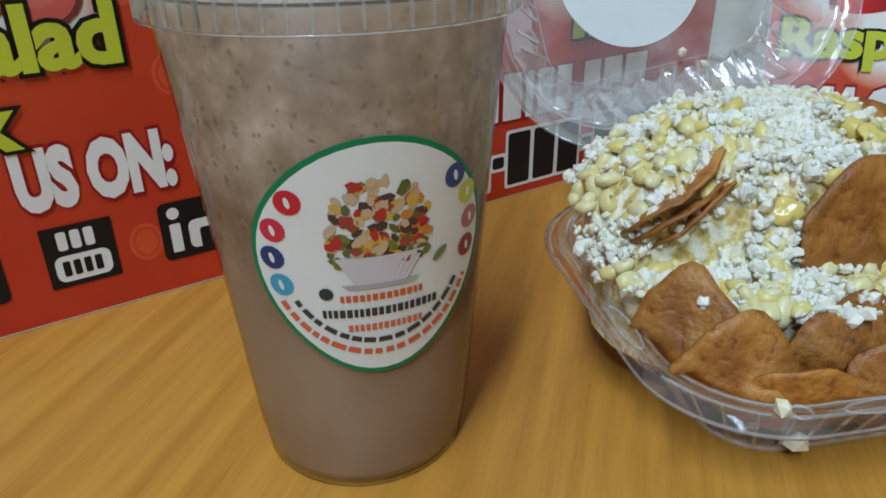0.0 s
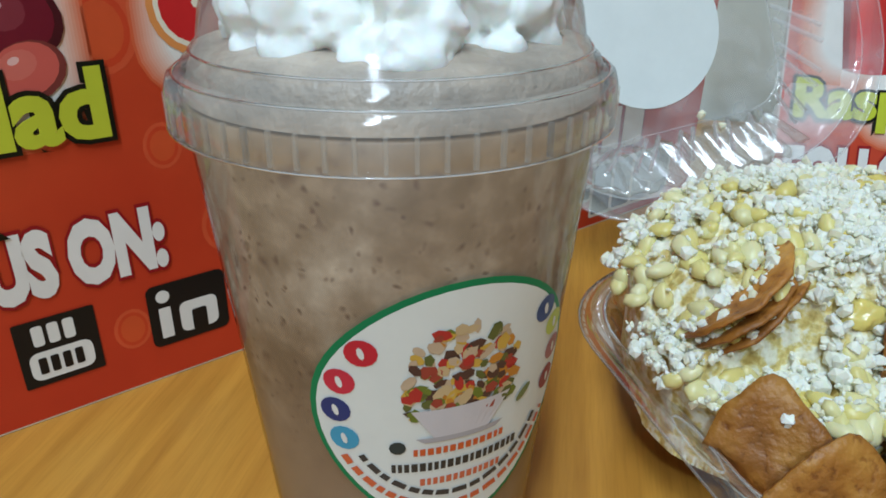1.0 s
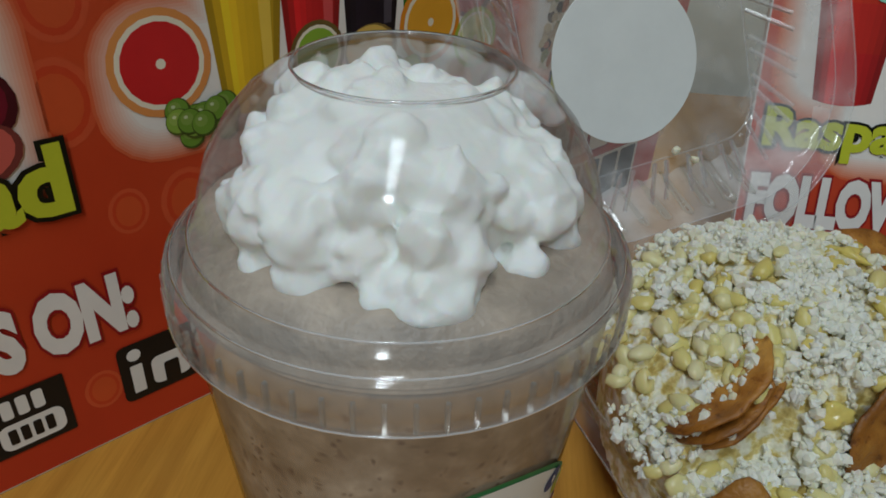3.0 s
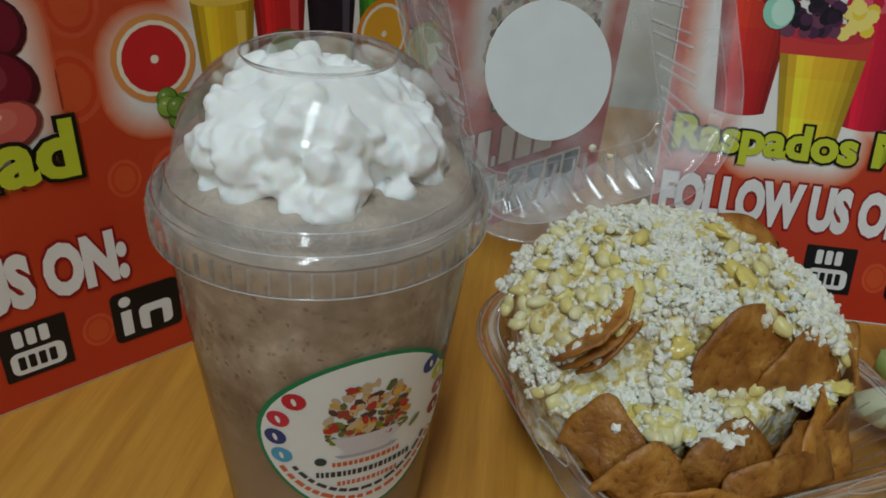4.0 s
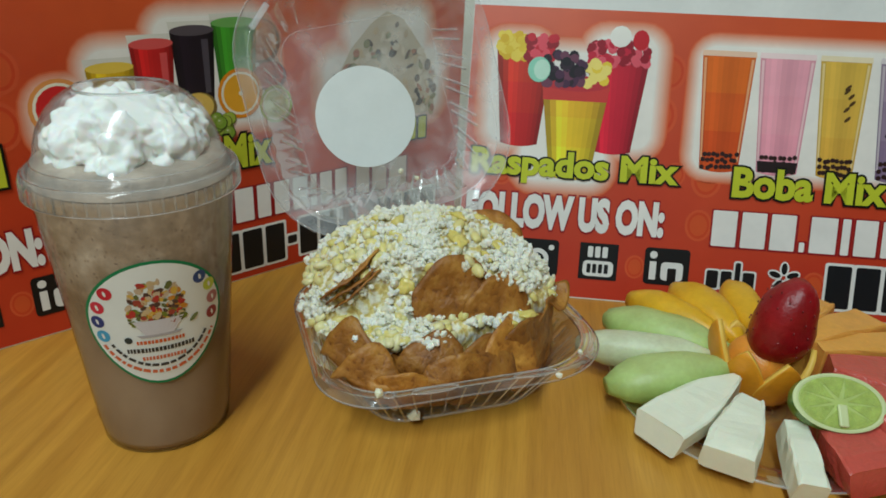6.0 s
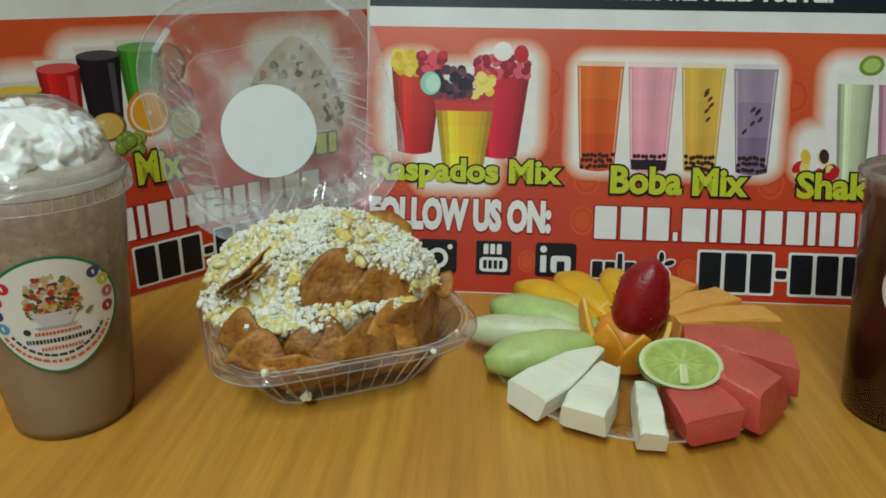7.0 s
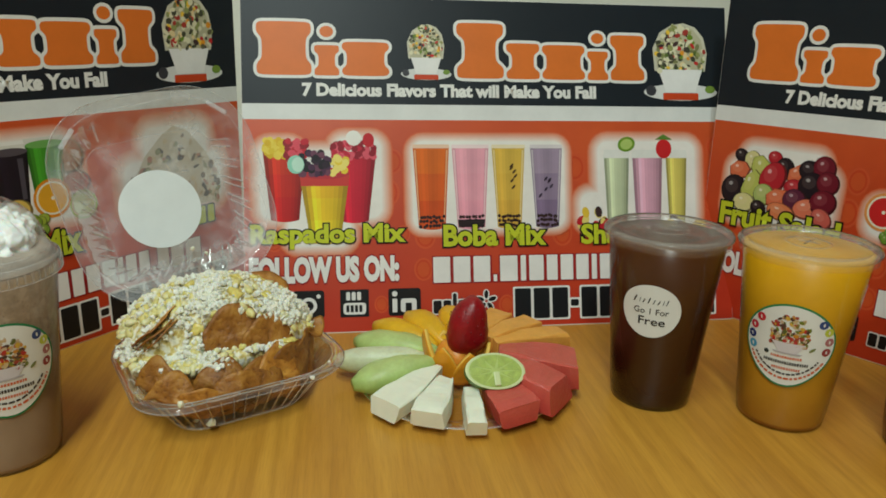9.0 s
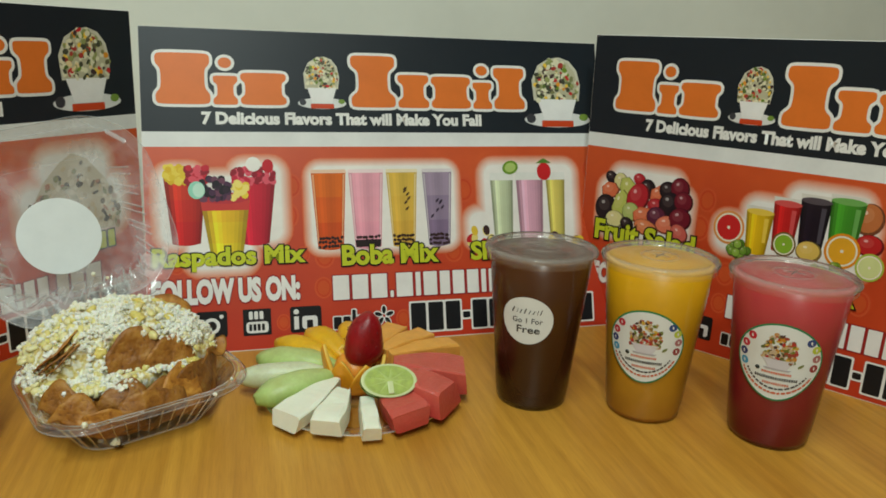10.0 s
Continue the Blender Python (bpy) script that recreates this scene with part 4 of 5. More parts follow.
mod = cream.modifiers.new("soften", "SMOOTH")
mod.factor, mod.iterations = 0.5, 3
shop_sticker(shake, 32.5, 0.0805, 0.0325, 0.0335, rng)

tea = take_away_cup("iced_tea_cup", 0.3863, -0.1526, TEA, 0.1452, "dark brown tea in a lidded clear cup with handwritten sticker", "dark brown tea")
flat_lid(tea)
place = cup_place(-35)
st = part("sticker", bent_disc(place, disc(0, 0.0915, 0.0225, 40), 0, 0.0915, 1), STICKER, tea, "round white sticker with black handwriting", True)
hand = Art(place)
x = -0.0135
for w, h in ((0.004, 0.005), (0.0015, 0.004), (0.003, 0.0036), (0.003, 0.005), (0.0025, 0.0036), (0.003, 0.0034), (0.0015, 0.004), (0.0025, 0.0045)):
    hand.add([(x, 0.0985), (x + w * 0.3, 0.0985), (x + w * 0.8, 0.0985 + h), (x + w * 0.5, 0.0985 + h)], (40, 40, 42), 3)
    x += w + 0.0008
hand.finish("written_bars", st)
lettering("handwriting", "Go 1 For", -0.0125, 0.0895, 0.0135, 0.0945, (40, 40, 42), st, 3, 0.006, place=place)
lettering("handwriting", "Free", -0.0085, 0.0800, 0.0115, 0.0868, (36, 36, 38), st, 3, 0.012, place=place)

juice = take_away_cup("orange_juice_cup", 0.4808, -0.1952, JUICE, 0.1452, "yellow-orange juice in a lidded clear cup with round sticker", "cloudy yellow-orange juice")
flat_lid(juice)
shop_sticker(juice, -38, 0.0765, 0.0335, 0.034, rng)
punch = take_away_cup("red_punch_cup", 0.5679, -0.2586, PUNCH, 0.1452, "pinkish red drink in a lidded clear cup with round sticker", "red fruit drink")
flat_lid(punch)
shop_sticker(punch, -43, 0.083, 0.0335, 0.034, rng)

# ---- clamshell of nachos ----
CX, CY = 0.029, -0.1145
BOX = pose(CX, CY, 0, 0, 0, 25)


CORNERS = (1.0, 1.0, 0.62, 0.9)


def square_ring(half, r, n=10, flute=0.0, count=0, corners=CORNERS):
    """A rounded square, corner by corner; flute: waves in its sides."""
    pts = []
    for (cx, cy, a0), k_r in zip(((1, 1, 0), (-1, 1, 90), (-1, -1, 180), (1, -1, 270)), corners):
        q = min(r * k_r, half * 0.98)
        for k in range(n + 1):
            a = radians(a0 + 90 * k / n)
            pts.append(((half - q) * cx + q * math.cos(a), (half - q) * cy + q * math.sin(a)))
    out = []
    for i in range(len(pts)):
        p, q = Vector(pts[i]), Vector(pts[(i + 1) % len(pts)])
        steps = 20 if i % (n + 1) == n else 2
        for s in range(steps):
            out.append(p.lerp(q, s / steps))
    if flute:
        res = []
        for i, p in enumerate(out):
            t = p.normalized()
            res.append(p - t * flute * (0.5 + 0.5 * math.cos(i * 2 * math.pi * count / len(out))))
        out = res
    return out


def loft(rings, bm=None, cap=True):
    bm = bm or bmesh.new()
    last = None
    for pts, zz in rings:
        ring = [bm.verts.new((p[0], p[1], zz)) for p in pts]
        if last:
            n = len(ring)
            for i in range(n):
                j = (i + 1) % n
                bm.faces.new((last[i], last[j], ring[j], ring[i]))
        elif cap:
            bm.faces.new(ring[::-1])
        last = ring
    return bm


def at_length(pts, f):
    """The point a share f of the way round a closed line."""
    steps = [(pts[(i + 1) % len(pts)] - pts[i]).length for i in range(len(pts))]
    left = f * sum(steps)
    for i, s in enumerate(steps):
        if left <= s:
            return pts[i].lerp(pts[(i + 1) % len(pts)], left / s if s else 0.0)
        left -= s
    return pts[0]


def strip(bm, p, q, wide, high, up=Vector((0, 0, 1))):
    """A moulded ridge from p to q with a three-sided section."""
    side = (q - p).cross(up).normalized() * wide / 2
    top = up * high
    ends = [[bm.verts.new(e + o) for o in (-side, side, top)] for e in (p, q)]
    a, b = ends
    for i in range(3):
        j = (i + 1) % 3
        bm.faces.new((a[i], a[j], b[j], b[i]))
    bm.faces.new(a[::-1])
    bm.faces.new(b)


clam = thing("clamshell_container", BOX, "clear plastic clamshell container standing open", "food container")
FL = 44
part("tray", loft([(square_ring(0.047, 0.022), 0.0012), (square_ring(0.0525, 0.034, flute=0.001, count=FL), 0.003), (square_ring(0.0625, 0.040, flute=0.0024, count=FL), 0.018), (square_ring(0.072, 0.046, flute=0.0024, count=FL), 0.033),
                   (square_ring(0.0745, 0.048), 0.0375), (square_ring(0.076, 0.050), 0.040), (square_ring(0.0795, 0.053), 0.0408), (square_ring(0.0835, 0.057), 0.0402), (square_ring(0.0850, 0.058), 0.0372)]), FILM, clam, "ribbed clear tray", True)
for rings in ([(square_ring(0.0846, 0.0578), 0.0370), (square_ring(0.0855, 0.058), 0.0374), (square_ring(0.0850, 0.058), 0.0382)],
              [(square_ring(0.0752, 0.0495), 0.0393), (square_ring(0.0758, 0.050), 0.0406), (square_ring(0.0765, 0.050), 0.0401)],
              [(square_ring(0.0515, 0.033), 0.0016), (square_ring(0.0532, 0.034), 0.0026), (square_ring(0.0522, 0.034), 0.0036)]):
    part("tray_rim", loft(rings, None, False), RIBFILM, clam, "bright moulded edge", True)
for x, y, turn, rx in ((-0.052, -0.0785, 0, 0.0032), (-0.028, -0.0800, 0, 0.0130), (0.028, -0.0800, 0, 0.0130), (0.0800, -0.020, 90, 0.0130), (-0.0800, -0.030, 90, 0.0130)):
    bm = bmesh.new()
    outer, inner = disc(0, 0, rx, 28, 0.0030), disc(0, 0, rx - 0.0008, 28, 0.0023)
    rings = [[bm.verts.new((px, py, h)) for px, py in pts] for pts, h in ((outer, 0.0), ([(0.5 * (a[0] + b[0]), 0.5 * (a[1] + b[1])) for a, b in zip(outer, inner)], 0.0007), (inner, 0.0))]
    for a, b in zip(rings, rings[1:]):
        for i in range(28):
            j = (i + 1) % 28
            bm.faces.new((a[i], a[j], b[j], b[i]))
    boss = part("rim_boss", bm, RIBFILM, clam, "embossed oval on the rim", True)
    boss.matrix_basis = pose(x, y, 0.0406, 0, 0, turn)
for k in range(52):
    f = (k + 0.5) / 52
    bm = bmesh.new()
    p, q = at_length(square_ring(0.0545, 0.035), f), at_length(square_ring(0.0728, 0.0465), f)
    out = Vector((p.x, p.y, -0.03)).normalized()
    strip(bm, Vector((*p, 0.0045)), Vector((*q, 0.034)), 0.0011, 0.0007, out)
    part("tray_rib", bm, FLUTEFILM, clam)

TURN = pose(0, 0, 0, 0, 0, -2) @ pose(0, 0, 0, 70, 0, 0) @ pose(0, 0, 0, 0, 0, 10)
EVEN = (1.0, 1.0, 1.0, 1.0)
SPOT = Vector((-0.0066, -0.0100, -0.0272))
LID = Matrix.Translation(Vector((-0.0148, 0.1382, 0.1311)) - TURN @ SPOT) @ TURN
lid_rings = [(0.0895, 0.058, 0.0025, 0), (0.0885, 0.057, 0.0, 0), (0.0810, 0.050, -0.0005, 0), (0.0775, 0.047, -0.006, 0.0016), (0.0630, 0.030, -0.0225, 0.0020), (0.0560, 0.018, -0.0272, 0), (0.0520, 0.016, -0.0278, 0)]
bm = loft([([Vector((p[0], p[1] * 1.03)) for p in square_ring(h, r, flute=fl, count=FL, corners=EVEN)], zz) for h, r, zz, fl in lid_rings[::-1]])
# The lower wall is whitened in its material, as if lit by the lamp.
for f in bm.faces:
    at = f.calc_center_median()
    f.material_index = 1 if -0.0228 < at.z < -0.0004 and at.y < -0.052 else 0
lid = part("lid", bm, [SHELL, LAMPLIT_FILM], clam, "clear ribbed lid, open", True)
lid.matrix_basis = LID
for h, r, zz, w in ((0.0562, 0.018, -0.0268, 0.0007), (0.0897, 0.058, 0.0022, 0.0006), (0.0808, 0.050, -0.0002, 0.0005)):
    pts = [Vector((p[0], p[1] * 1.03)) for p in square_ring(h, r, corners=EVEN)]
    part("lid_edge", loft([([p * (1 + w * 8) for p in pts], zz), (pts, zz + w), ([p * (1 - w * 8) for p in pts], zz)], None, False), RIBFILM, lid, "bright moulded edge", True)
inner = [Vector((p[0], p[1] * 1.03)) for p in square_ring(0.0575, 0.019, corners=EVEN)]
outer = [Vector((p[0], p[1] * 1.03)) for p in square_ring(0.0765, 0.046, corners=EVEN)]
for k in range(48):
    f = (k + 0.25 + 0.3 * (k % 2)) / 48
    p, q = at_length(inner, f), at_length(outer, f)
    if p.y > 0.045:
        continue
    low, high = Vector((*p, -0.0262)), Vector((*q, -0.0066))
    high = low.lerp(high, 0.72)
    bm = bmesh.new()
    strip(bm, low, high, 0.0022, 0.0008, Vector((-p.x, -p.y, 0.04)).normalized())
    part("lid_rib", bm, FLUTEFILM, lid)
for sx in (-1, 1):
    bm = bmesh.new()
    box(bm, -0.010, -0.0022, 0.0, 0.010, 0.0022, 0.0016, 0.0006)
    tab = part("lid_tab", bm, RIBFILM, lid, "moulded closing tab")
    tab.matrix_basis = pose(sx * 0.066, 0.066, 0.0004, 0, 0, -45 * sx)
# flexible hinge sheet between the tray's back edge and the lid's lower edge
bm = bmesh.new()
rows = []
for i in range(21):
    f = i / 20
    a = Vector((-0.050 + 0.100 * f, 0.0848, 0.0395))
    d = LID @ Vector((-0.052 + 0.104 * f, -0.0912, 0.001))
    b, c = a + Vector((0, 0.010, 0.002)), d + (LID.to_3x3() @ Vector((0, -0.010, -0.001)))
    row = []
    for j in range(9):
        t = j / 8
        row.append(bm.verts.new(a * (1 - t) ** 3 + b * 3 * t * (1 - t) ** 2 + c * 3 * t * t * (1 - t) + d * t ** 3))
    rows.append(row)
for a, b in zip(rows, rows[1:]):
    for j in range(8):
        bm.faces.new((a[j], b[j], b[j + 1], a[j + 1]))
part("hinge", bm, SHELL, clam, "clear folded hinge", True)
bm = bmesh.new()
lo = [bm.verts.new((x, y, -0.0276)) for x, y in disc(SPOT.x, SPOT.y, 0.0368, 56)]
hi = [bm.verts.new((x, y, -0.0272)) for x, y in disc(SPOT.x, SPOT.y, 0.0366, 56)]
bm.faces.new(hi)
for i in range(56):
    bm.faces.new((lo[i], lo[(i + 1) % 56], hi[(i + 1) % 56], hi[i]))
part("lid_sticker", bm, STICKER, lid, "round white sticker seen through the lid")

# filling: mound, corn, crumbled cheese, sauce
CRUMB = island_mat("crumbled_cheese", [(0.0, (250, 249, 238)), (0.6, (247, 245, 230)), (1.0, (238, 232, 200))], 0.6, 0.3)
SAUCE = plain("cheese_sauce", (230, 210, 116), 0.22, 0.14, 80.0, 0.0, 0.2)


def corn_mix_material():
    """White cheese and yellow corn pressed together."""
    m, nt, b = nodes_of("corn_mix")
    lumps, fine = noise_node(nt, 210.0, 4.0), noise_node(nt, 620.0, 3.0)
    col = ramp(nt, lumps.outputs["Fac"], [(0.36, lin((196, 170, 92))), (0.47, lin((228, 212, 142))), (0.55, lin((246, 243, 224)))])
    tone = ramp(nt, fine.outputs["Fac"], [(0.3, (0.84, 0.82, 0.76)), (0.6, (1, 1, 1))])
    nt.links.new(mixed(nt, col, tone, 1.0, "MULTIPLY"), b.inputs["Base Color"])
    b.inputs["Roughness"].default_value = 0.45
    b.inputs["Subsurface Weight"].default_value = 0.2
    b.inputs["Subsurface Radius"].default_value = (0.004, 0.003, 0.002)
    bump(nt, b, lumps.outputs["Fac"], 0.8, 0.002)
    return m


MOUND = corn_mix_material()


def kernel_material():
    m, nt, b = nodes_of("corn_kernel")
    info = nt.nodes.new("ShaderNodeObjectInfo")
    n = noise_node(nt, 120.0, 3.0)
    each = ramp(nt, info.outputs["Random"], [(0.0, lin((230, 216, 132))), (0.35, lin((232, 224, 164))), (0.7, lin((234, 228, 184))), (1.0, lin((224, 206, 110)))])
    tone = ramp(nt, n.outputs["Fac"], [(0.3, (0.88, 0.86, 0.78)), (0.7, (1, 1, 1))])
    nt.links.new(mixed(nt, each, tone, 1.0, "MULTIPLY"), b.inputs["Base Color"])
    b.inputs["Roughness"].default_value = 0.36
    b.inputs["Subsurface Weight"].default_value = 0.35
    b.inputs["Subsurface Radius"].default_value = (0.005, 0.004, 0.002)
    b.inputs["Subsurface Scale"].default_value = 0.5
    return m


KERNEL = kernel_material()


def smooth(t):
    t = min(1.0, max(0.0, t))
    return t * t * (3 - 2 * t)


def drop(u, v):
    """How far the heap has stepped down in front of the standing chips: 0 behind them, 1 before."""
    line = float(np.interp(u, [-0.075, -0.055, -0.029, -0.020, -0.010, 0.002, 0.014, 0.036, 0.050], [-0.046, -0.0425, -0.0305, -0.026, -0.031, -0.0310, -0.0265, -0.0215, -0.0180]))
    wide = float(np.interp(u, [-0.060, -0.030, -0.022, -0.013, -0.008], [0.008, 0.008, 0.026, 0.022, 0.006]))
    return smooth((line - v) / wide)


def mound(u, v):
    """Height of the heap over the table; u, v from the tray's middle."""
    d = math.hypot(u + 0.010, v - 0.012)
    dome = 0.093 * max(0.0, 1 - (d / 0.094) ** 2.3) ** 0.5
    low = min(dome, 0.0565 - 0.5 * max(0.0, -0.052 - v) - 0.006 * smooth((-0.022 - u) / 0.012) * smooth((v + 0.066) / 0.008))
    return dome + (low - dome) * drop(u, v) + 0.003 * noise.noise(Vector((u * 45, v * 45, 3))) + 0.002 * noise.noise(Vector((u * 110, v * 110, 8)))


def on_cliff(u, v):
    d = drop(u, v)
    return (u > -0.010 and 0.04 < d < 0.9) or (u < -0.024 and 0.30 < d < 0.70)


def reach(u, v):
    """How far out the cheese lies, by direction; chips fill the rest."""
    a = math.degrees(math.atan2(v, u)) % 360
    return float(np.interp(a, [0, 60, 120, 180, 215, 237, 252, 275, 305, 330, 360], [0.073, 0.078, 0.082, 0.084, 0.083, 0.074, 0.068, 0.061, 0.053, 0.059, 0.073]))


def crumble(x, y):
    """Small lumps, packed close."""
    return 0.0030 * (1 - 1.6 * noise.voronoi(Vector((x * 260, y * 260, 2)))[0][0]) + 0.0010 * noise.noise(Vector((x * 900, y * 900, 5)))


nachos = thing("nacho_filling", pose(CX, CY, 0), "heap of corn, crumbled white cheese and sauce in the tray", "food")
bm = bmesh.new()
g = 130
grid = {}
for i in range(g + 1):
    for j in range(g + 1):
        u, v = (i / g * 2 - 1), (j / g * 2 - 1)
        r = max(abs(u), abs(v))
        d = math.hypot(u, v) or 1
        x, y = u / d * r * 0.086, v / d * r * 0.086
        far, limit = math.hypot(x, y), reach(x, y) - 0.006
        past = max(0.0, far - limit)
        if past:
            x, y = x * limit / far, y * limit / far
        grid[i, j] = bm.verts.new((x, y, max(0.022, mound(x, y) + crumble(x, y) - 0.002 - past * 4.0)))
for i in range(g):
    for j in range(g):
        bm.faces.new((grid[i, j], grid[i + 1, j], grid[i + 1, j + 1], grid[i, j + 1]))
part("corn_mix", bm, MOUND, nachos, "soft corn mix", True)


def ball(sub):
    """Corner places and faces of a small ball."""
    bm = bmesh.new()
    bmesh.ops.create_icosphere(bm, subdivisions=sub, radius=1.0)
    out = [v.co.copy() for v in bm.verts], [[v.index for v in f.verts] for f in bm.faces]
    bm.free()
    return out


def lean_of(x, y):
    """The heap's upward direction at a place."""
    e = 0.004
    return Vector((mound(x - e, y) - mound(x + e, y), mound(x, y - e) - mound(x, y + e), 2 * e)).normalized()


def in_heap(x, y, edge=0.0):
    return math.hypot(x, y) < reach(x, y) + edge


# corn kernels, singly: a plump tooth shape in six variants
SHAPES = []
spots, faces = ball(2)
for k in range(6):
    me = bpy.data.meshes.new("corn_kernel")
    verts = []
    for p in spots:
        q = p * (1 + 0.28 * noise.noise(p * 1.5 + Vector((k * 3.7, k, 0))))
        wide = 1.0 - 0.28 * (p.x * 0.5 + 0.5)
        verts.append((q.x * 1.12, q.y * 0.86 * wide, q.z * 0.62 * wide))
    me.from_pydata(verts, [], faces)
    me.materials.append(KERNEL)
    me.shade_smooth()
    SHAPES.append(me)
rng = random.Random(21)
made = 0
while made < 250:
    x, y = rng.uniform(-0.088, 0.08), rng.uniform(-0.08, 0.085)
    left = x < -0.040 and y < 0.045
    clump = noise.noise(Vector((x * 42, y * 42, 14)))
    if not in_heap(x, y, -0.002) or on_cliff(x, y) or rng.random() > (0.95 if left or y < -0.050 else (0.8 if clump > 0.14 else 0.14)):
        continue
    o = new("corn_kernel", rng.choice(SHAPES))
    o.parent = nachos
    s = rng.uniform(0.0034, 0.0050)
    up = lean_of(x, y)
    o.matrix_basis = Matrix.LocRotScale(Vector((x, y, max(0.040, mound(x, y)))) + up * rng.uniform(-0.0012, 0.0016), up.to_track_quat("Z", "Y") @ Euler((rng.uniform(-0.7, 0.7), rng.uniform(-0.7, 0.7), rng.uniform(0, 6.3))).to_quaternion(), (s, s, s))
    made += 1


def crumbs(n, size, seed, keep):
    """Crumbled cheese over the heap, joined into one mesh."""
    rng = random.Random(seed)
    spots, faces = ball(1)
    verts, polys = [], []
    k = 0
    while k < n:
        x, y = rng.uniform(-0.088, 0.085), rng.uniform(-0.085, 0.085)
        if not in_heap(x, y, -0.001) or on_cliff(x, y) or rng.random() > keep(x, y):
            continue
        up = lean_of(x, y)
        base = Vector((x, y, max(0.041, mound(x, y)))) + up * rng.uniform(-0.0008, 0.0030)
        turn = Euler((rng.uniform(0, 6), rng.uniform(0, 6), rng.uniform(0, 6))).to_matrix()
        s = size * rng.choice((0.4, 0.6, 0.7, 0.8, 1.0, 1.0, 1.3, 1.7, 2.1))
        squash = Vector((1, rng.uniform(0.6, 1), rng.uniform(0.6, 1)))
        for lump in range(2):
            off = Vector((rng.uniform(-1, 1), rng.uniform(-1, 1), rng.uniform(-0.8, 0.8))) * s * 0.9 if lump else Vector()
            at = len(verts)
            for p in spots:
                q = p * rng.uniform(0.62, 1.25)
                verts.append(base + off + turn @ Vector((q.x * squash.x, q.y * squash.y, q.z * squash.z)) * s)
            polys += [[at + i for i in f] for f in faces]
        k += 1
    me = bpy.data.meshes.new("crumbled_cheese")
    me.from_pydata(verts, [], polys)
    me.materials.append(CRUMB)
    ob = new("crumbled_cheese", me)
    ob.parent = nachos
    return tagged(ob, "white crumbled cheese over the corn", kind="stuff")


def cheese_share(x, y):
    drift = 0.50 + 1.7 * noise.noise(Vector((x * 34, y * 34, 9))) + 0.5 * noise.noise(Vector((x * 90, y * 90, 4)))
    if x < -0.040 and y < 0.03:
        drift -= 0.35
    if -0.012 < x < 0.045 and -0.062 < y < -0.036:
        drift += 0.55
    return min(1.0, max(0.05, drift))


crumbs(4300, 0.00135, 22, cheese_share)
rng = random.Random(8)
for k in range(20):
    x, y = rng.uniform(-0.06, 0.055), rng.uniform(-0.05, 0.06)
    bm = bmesh.new()
    blob(bm, (0, 0, 0), rng.uniform(0.0035, 0.0068), k * 2.1, 0.7, 3, (1.2, rng.uniform(0.5, 0.9), 0.36), 0.0)
    o = part("cheese_sauce", bm, SAUCE, nachos, "", True)
    o.matrix_basis = Matrix.LocRotScale(Vector((x, y, mound(x, y) + 0.0012)), lean_of(x, y).to_track_quat("Z", "Y") @ Euler((0, 0, rng.uniform(0, 6.3))).to_quaternion(), None)


def inside_tray(p):
    """A place of the room, drawn in so far that it lies within the tray's wall."""
    w = BOX.inverted() @ p
    if w.z < 0.040:
        w.z = max(w.z, 0.004)
        half = float(np.interp(w.z, [0.003, 0.018, 0.033, 0.0400], [0.0510, 0.0602, 0.0695, 0.0740]))
        k = (abs(w.x / half) ** 5 + abs(w.y / half) ** 5) ** 0.2
        if k > 1:
            w.x, w.y = w.x / k, w.y / k
    return BOX @ w


def chip(m, r, bend, twist, seed, label, ry=1.0, corner=0.0):
    """A fried tortilla piece: thin and bowed, blistered, with a ragged edge; corner: 0 a round, 1 cut to a triangle."""
    bm = bmesh.new()
    n, rings = 42, 7
    top, low = [], []
    for side, store in ((1, top), (-1, low)):
        for k in range(rings + 1):
            row = []
            for i in range(n):
                a = 2 * math.pi * i / n
                tri = 0.5 / math.cos((a % (2 * math.pi / 3)) - math.pi / 3) * 1.3
                w = (1 + (min(tri, 1.12) - 1) * corner) * (1 + 0.03 * math.sin(3 * a + seed) + 0.022 * math.sin(7 * a + seed * 2) + 0.025 * noise.noise(Vector((math.cos(a) * 5, math.sin(a) * 5, seed))))
                f = k / rings
                x, y = r * f * w * math.cos(a), r * ry * f * w * math.sin(a)
                zz = bend * (x * x) / r + twist * x * y / r + 0.0022 * noise.noise(Vector((x * 60, y * 60, seed))) + 0.0010 * noise.noise(Vector((x * 190, y * 190, seed)))
                row.append(bm.verts.new((x, y, zz + side * 0.0009 * (1 - 0.4 * f ** 4))) if k else None)
            if k == 0:
                row = [bm.verts.new((0, 0, side * 0.0009))] * n
            store.append(row)
    for store, flip in ((top, False), (low, True)):
        for k in range(rings):
            for i in range(n):
                j = (i + 1) % n
                f = (store[k][i], store[k + 1][i], store[k + 1][j], store[k][j]) if k else (store[0][0], store[1][i], store[1][j])
                bm.faces.new(f[::-1] if flip else f)
    for i in range(n):
        j = (i + 1) % n
        bm.faces.new((top[-1][i], low[-1][i], low[-1][j], top[-1][j]))
    back_to_own = m.inverted()
    for v in bm.verts:
        v.co = back_to_own @ inside_tray(m @ v.co)
    ob = part("tortilla_chip", bm, CHIP, None, "", True)
    ob.matrix_basis = m
    return tagged(ob, label, "tortilla chip", "fried tortilla chips in the tray")


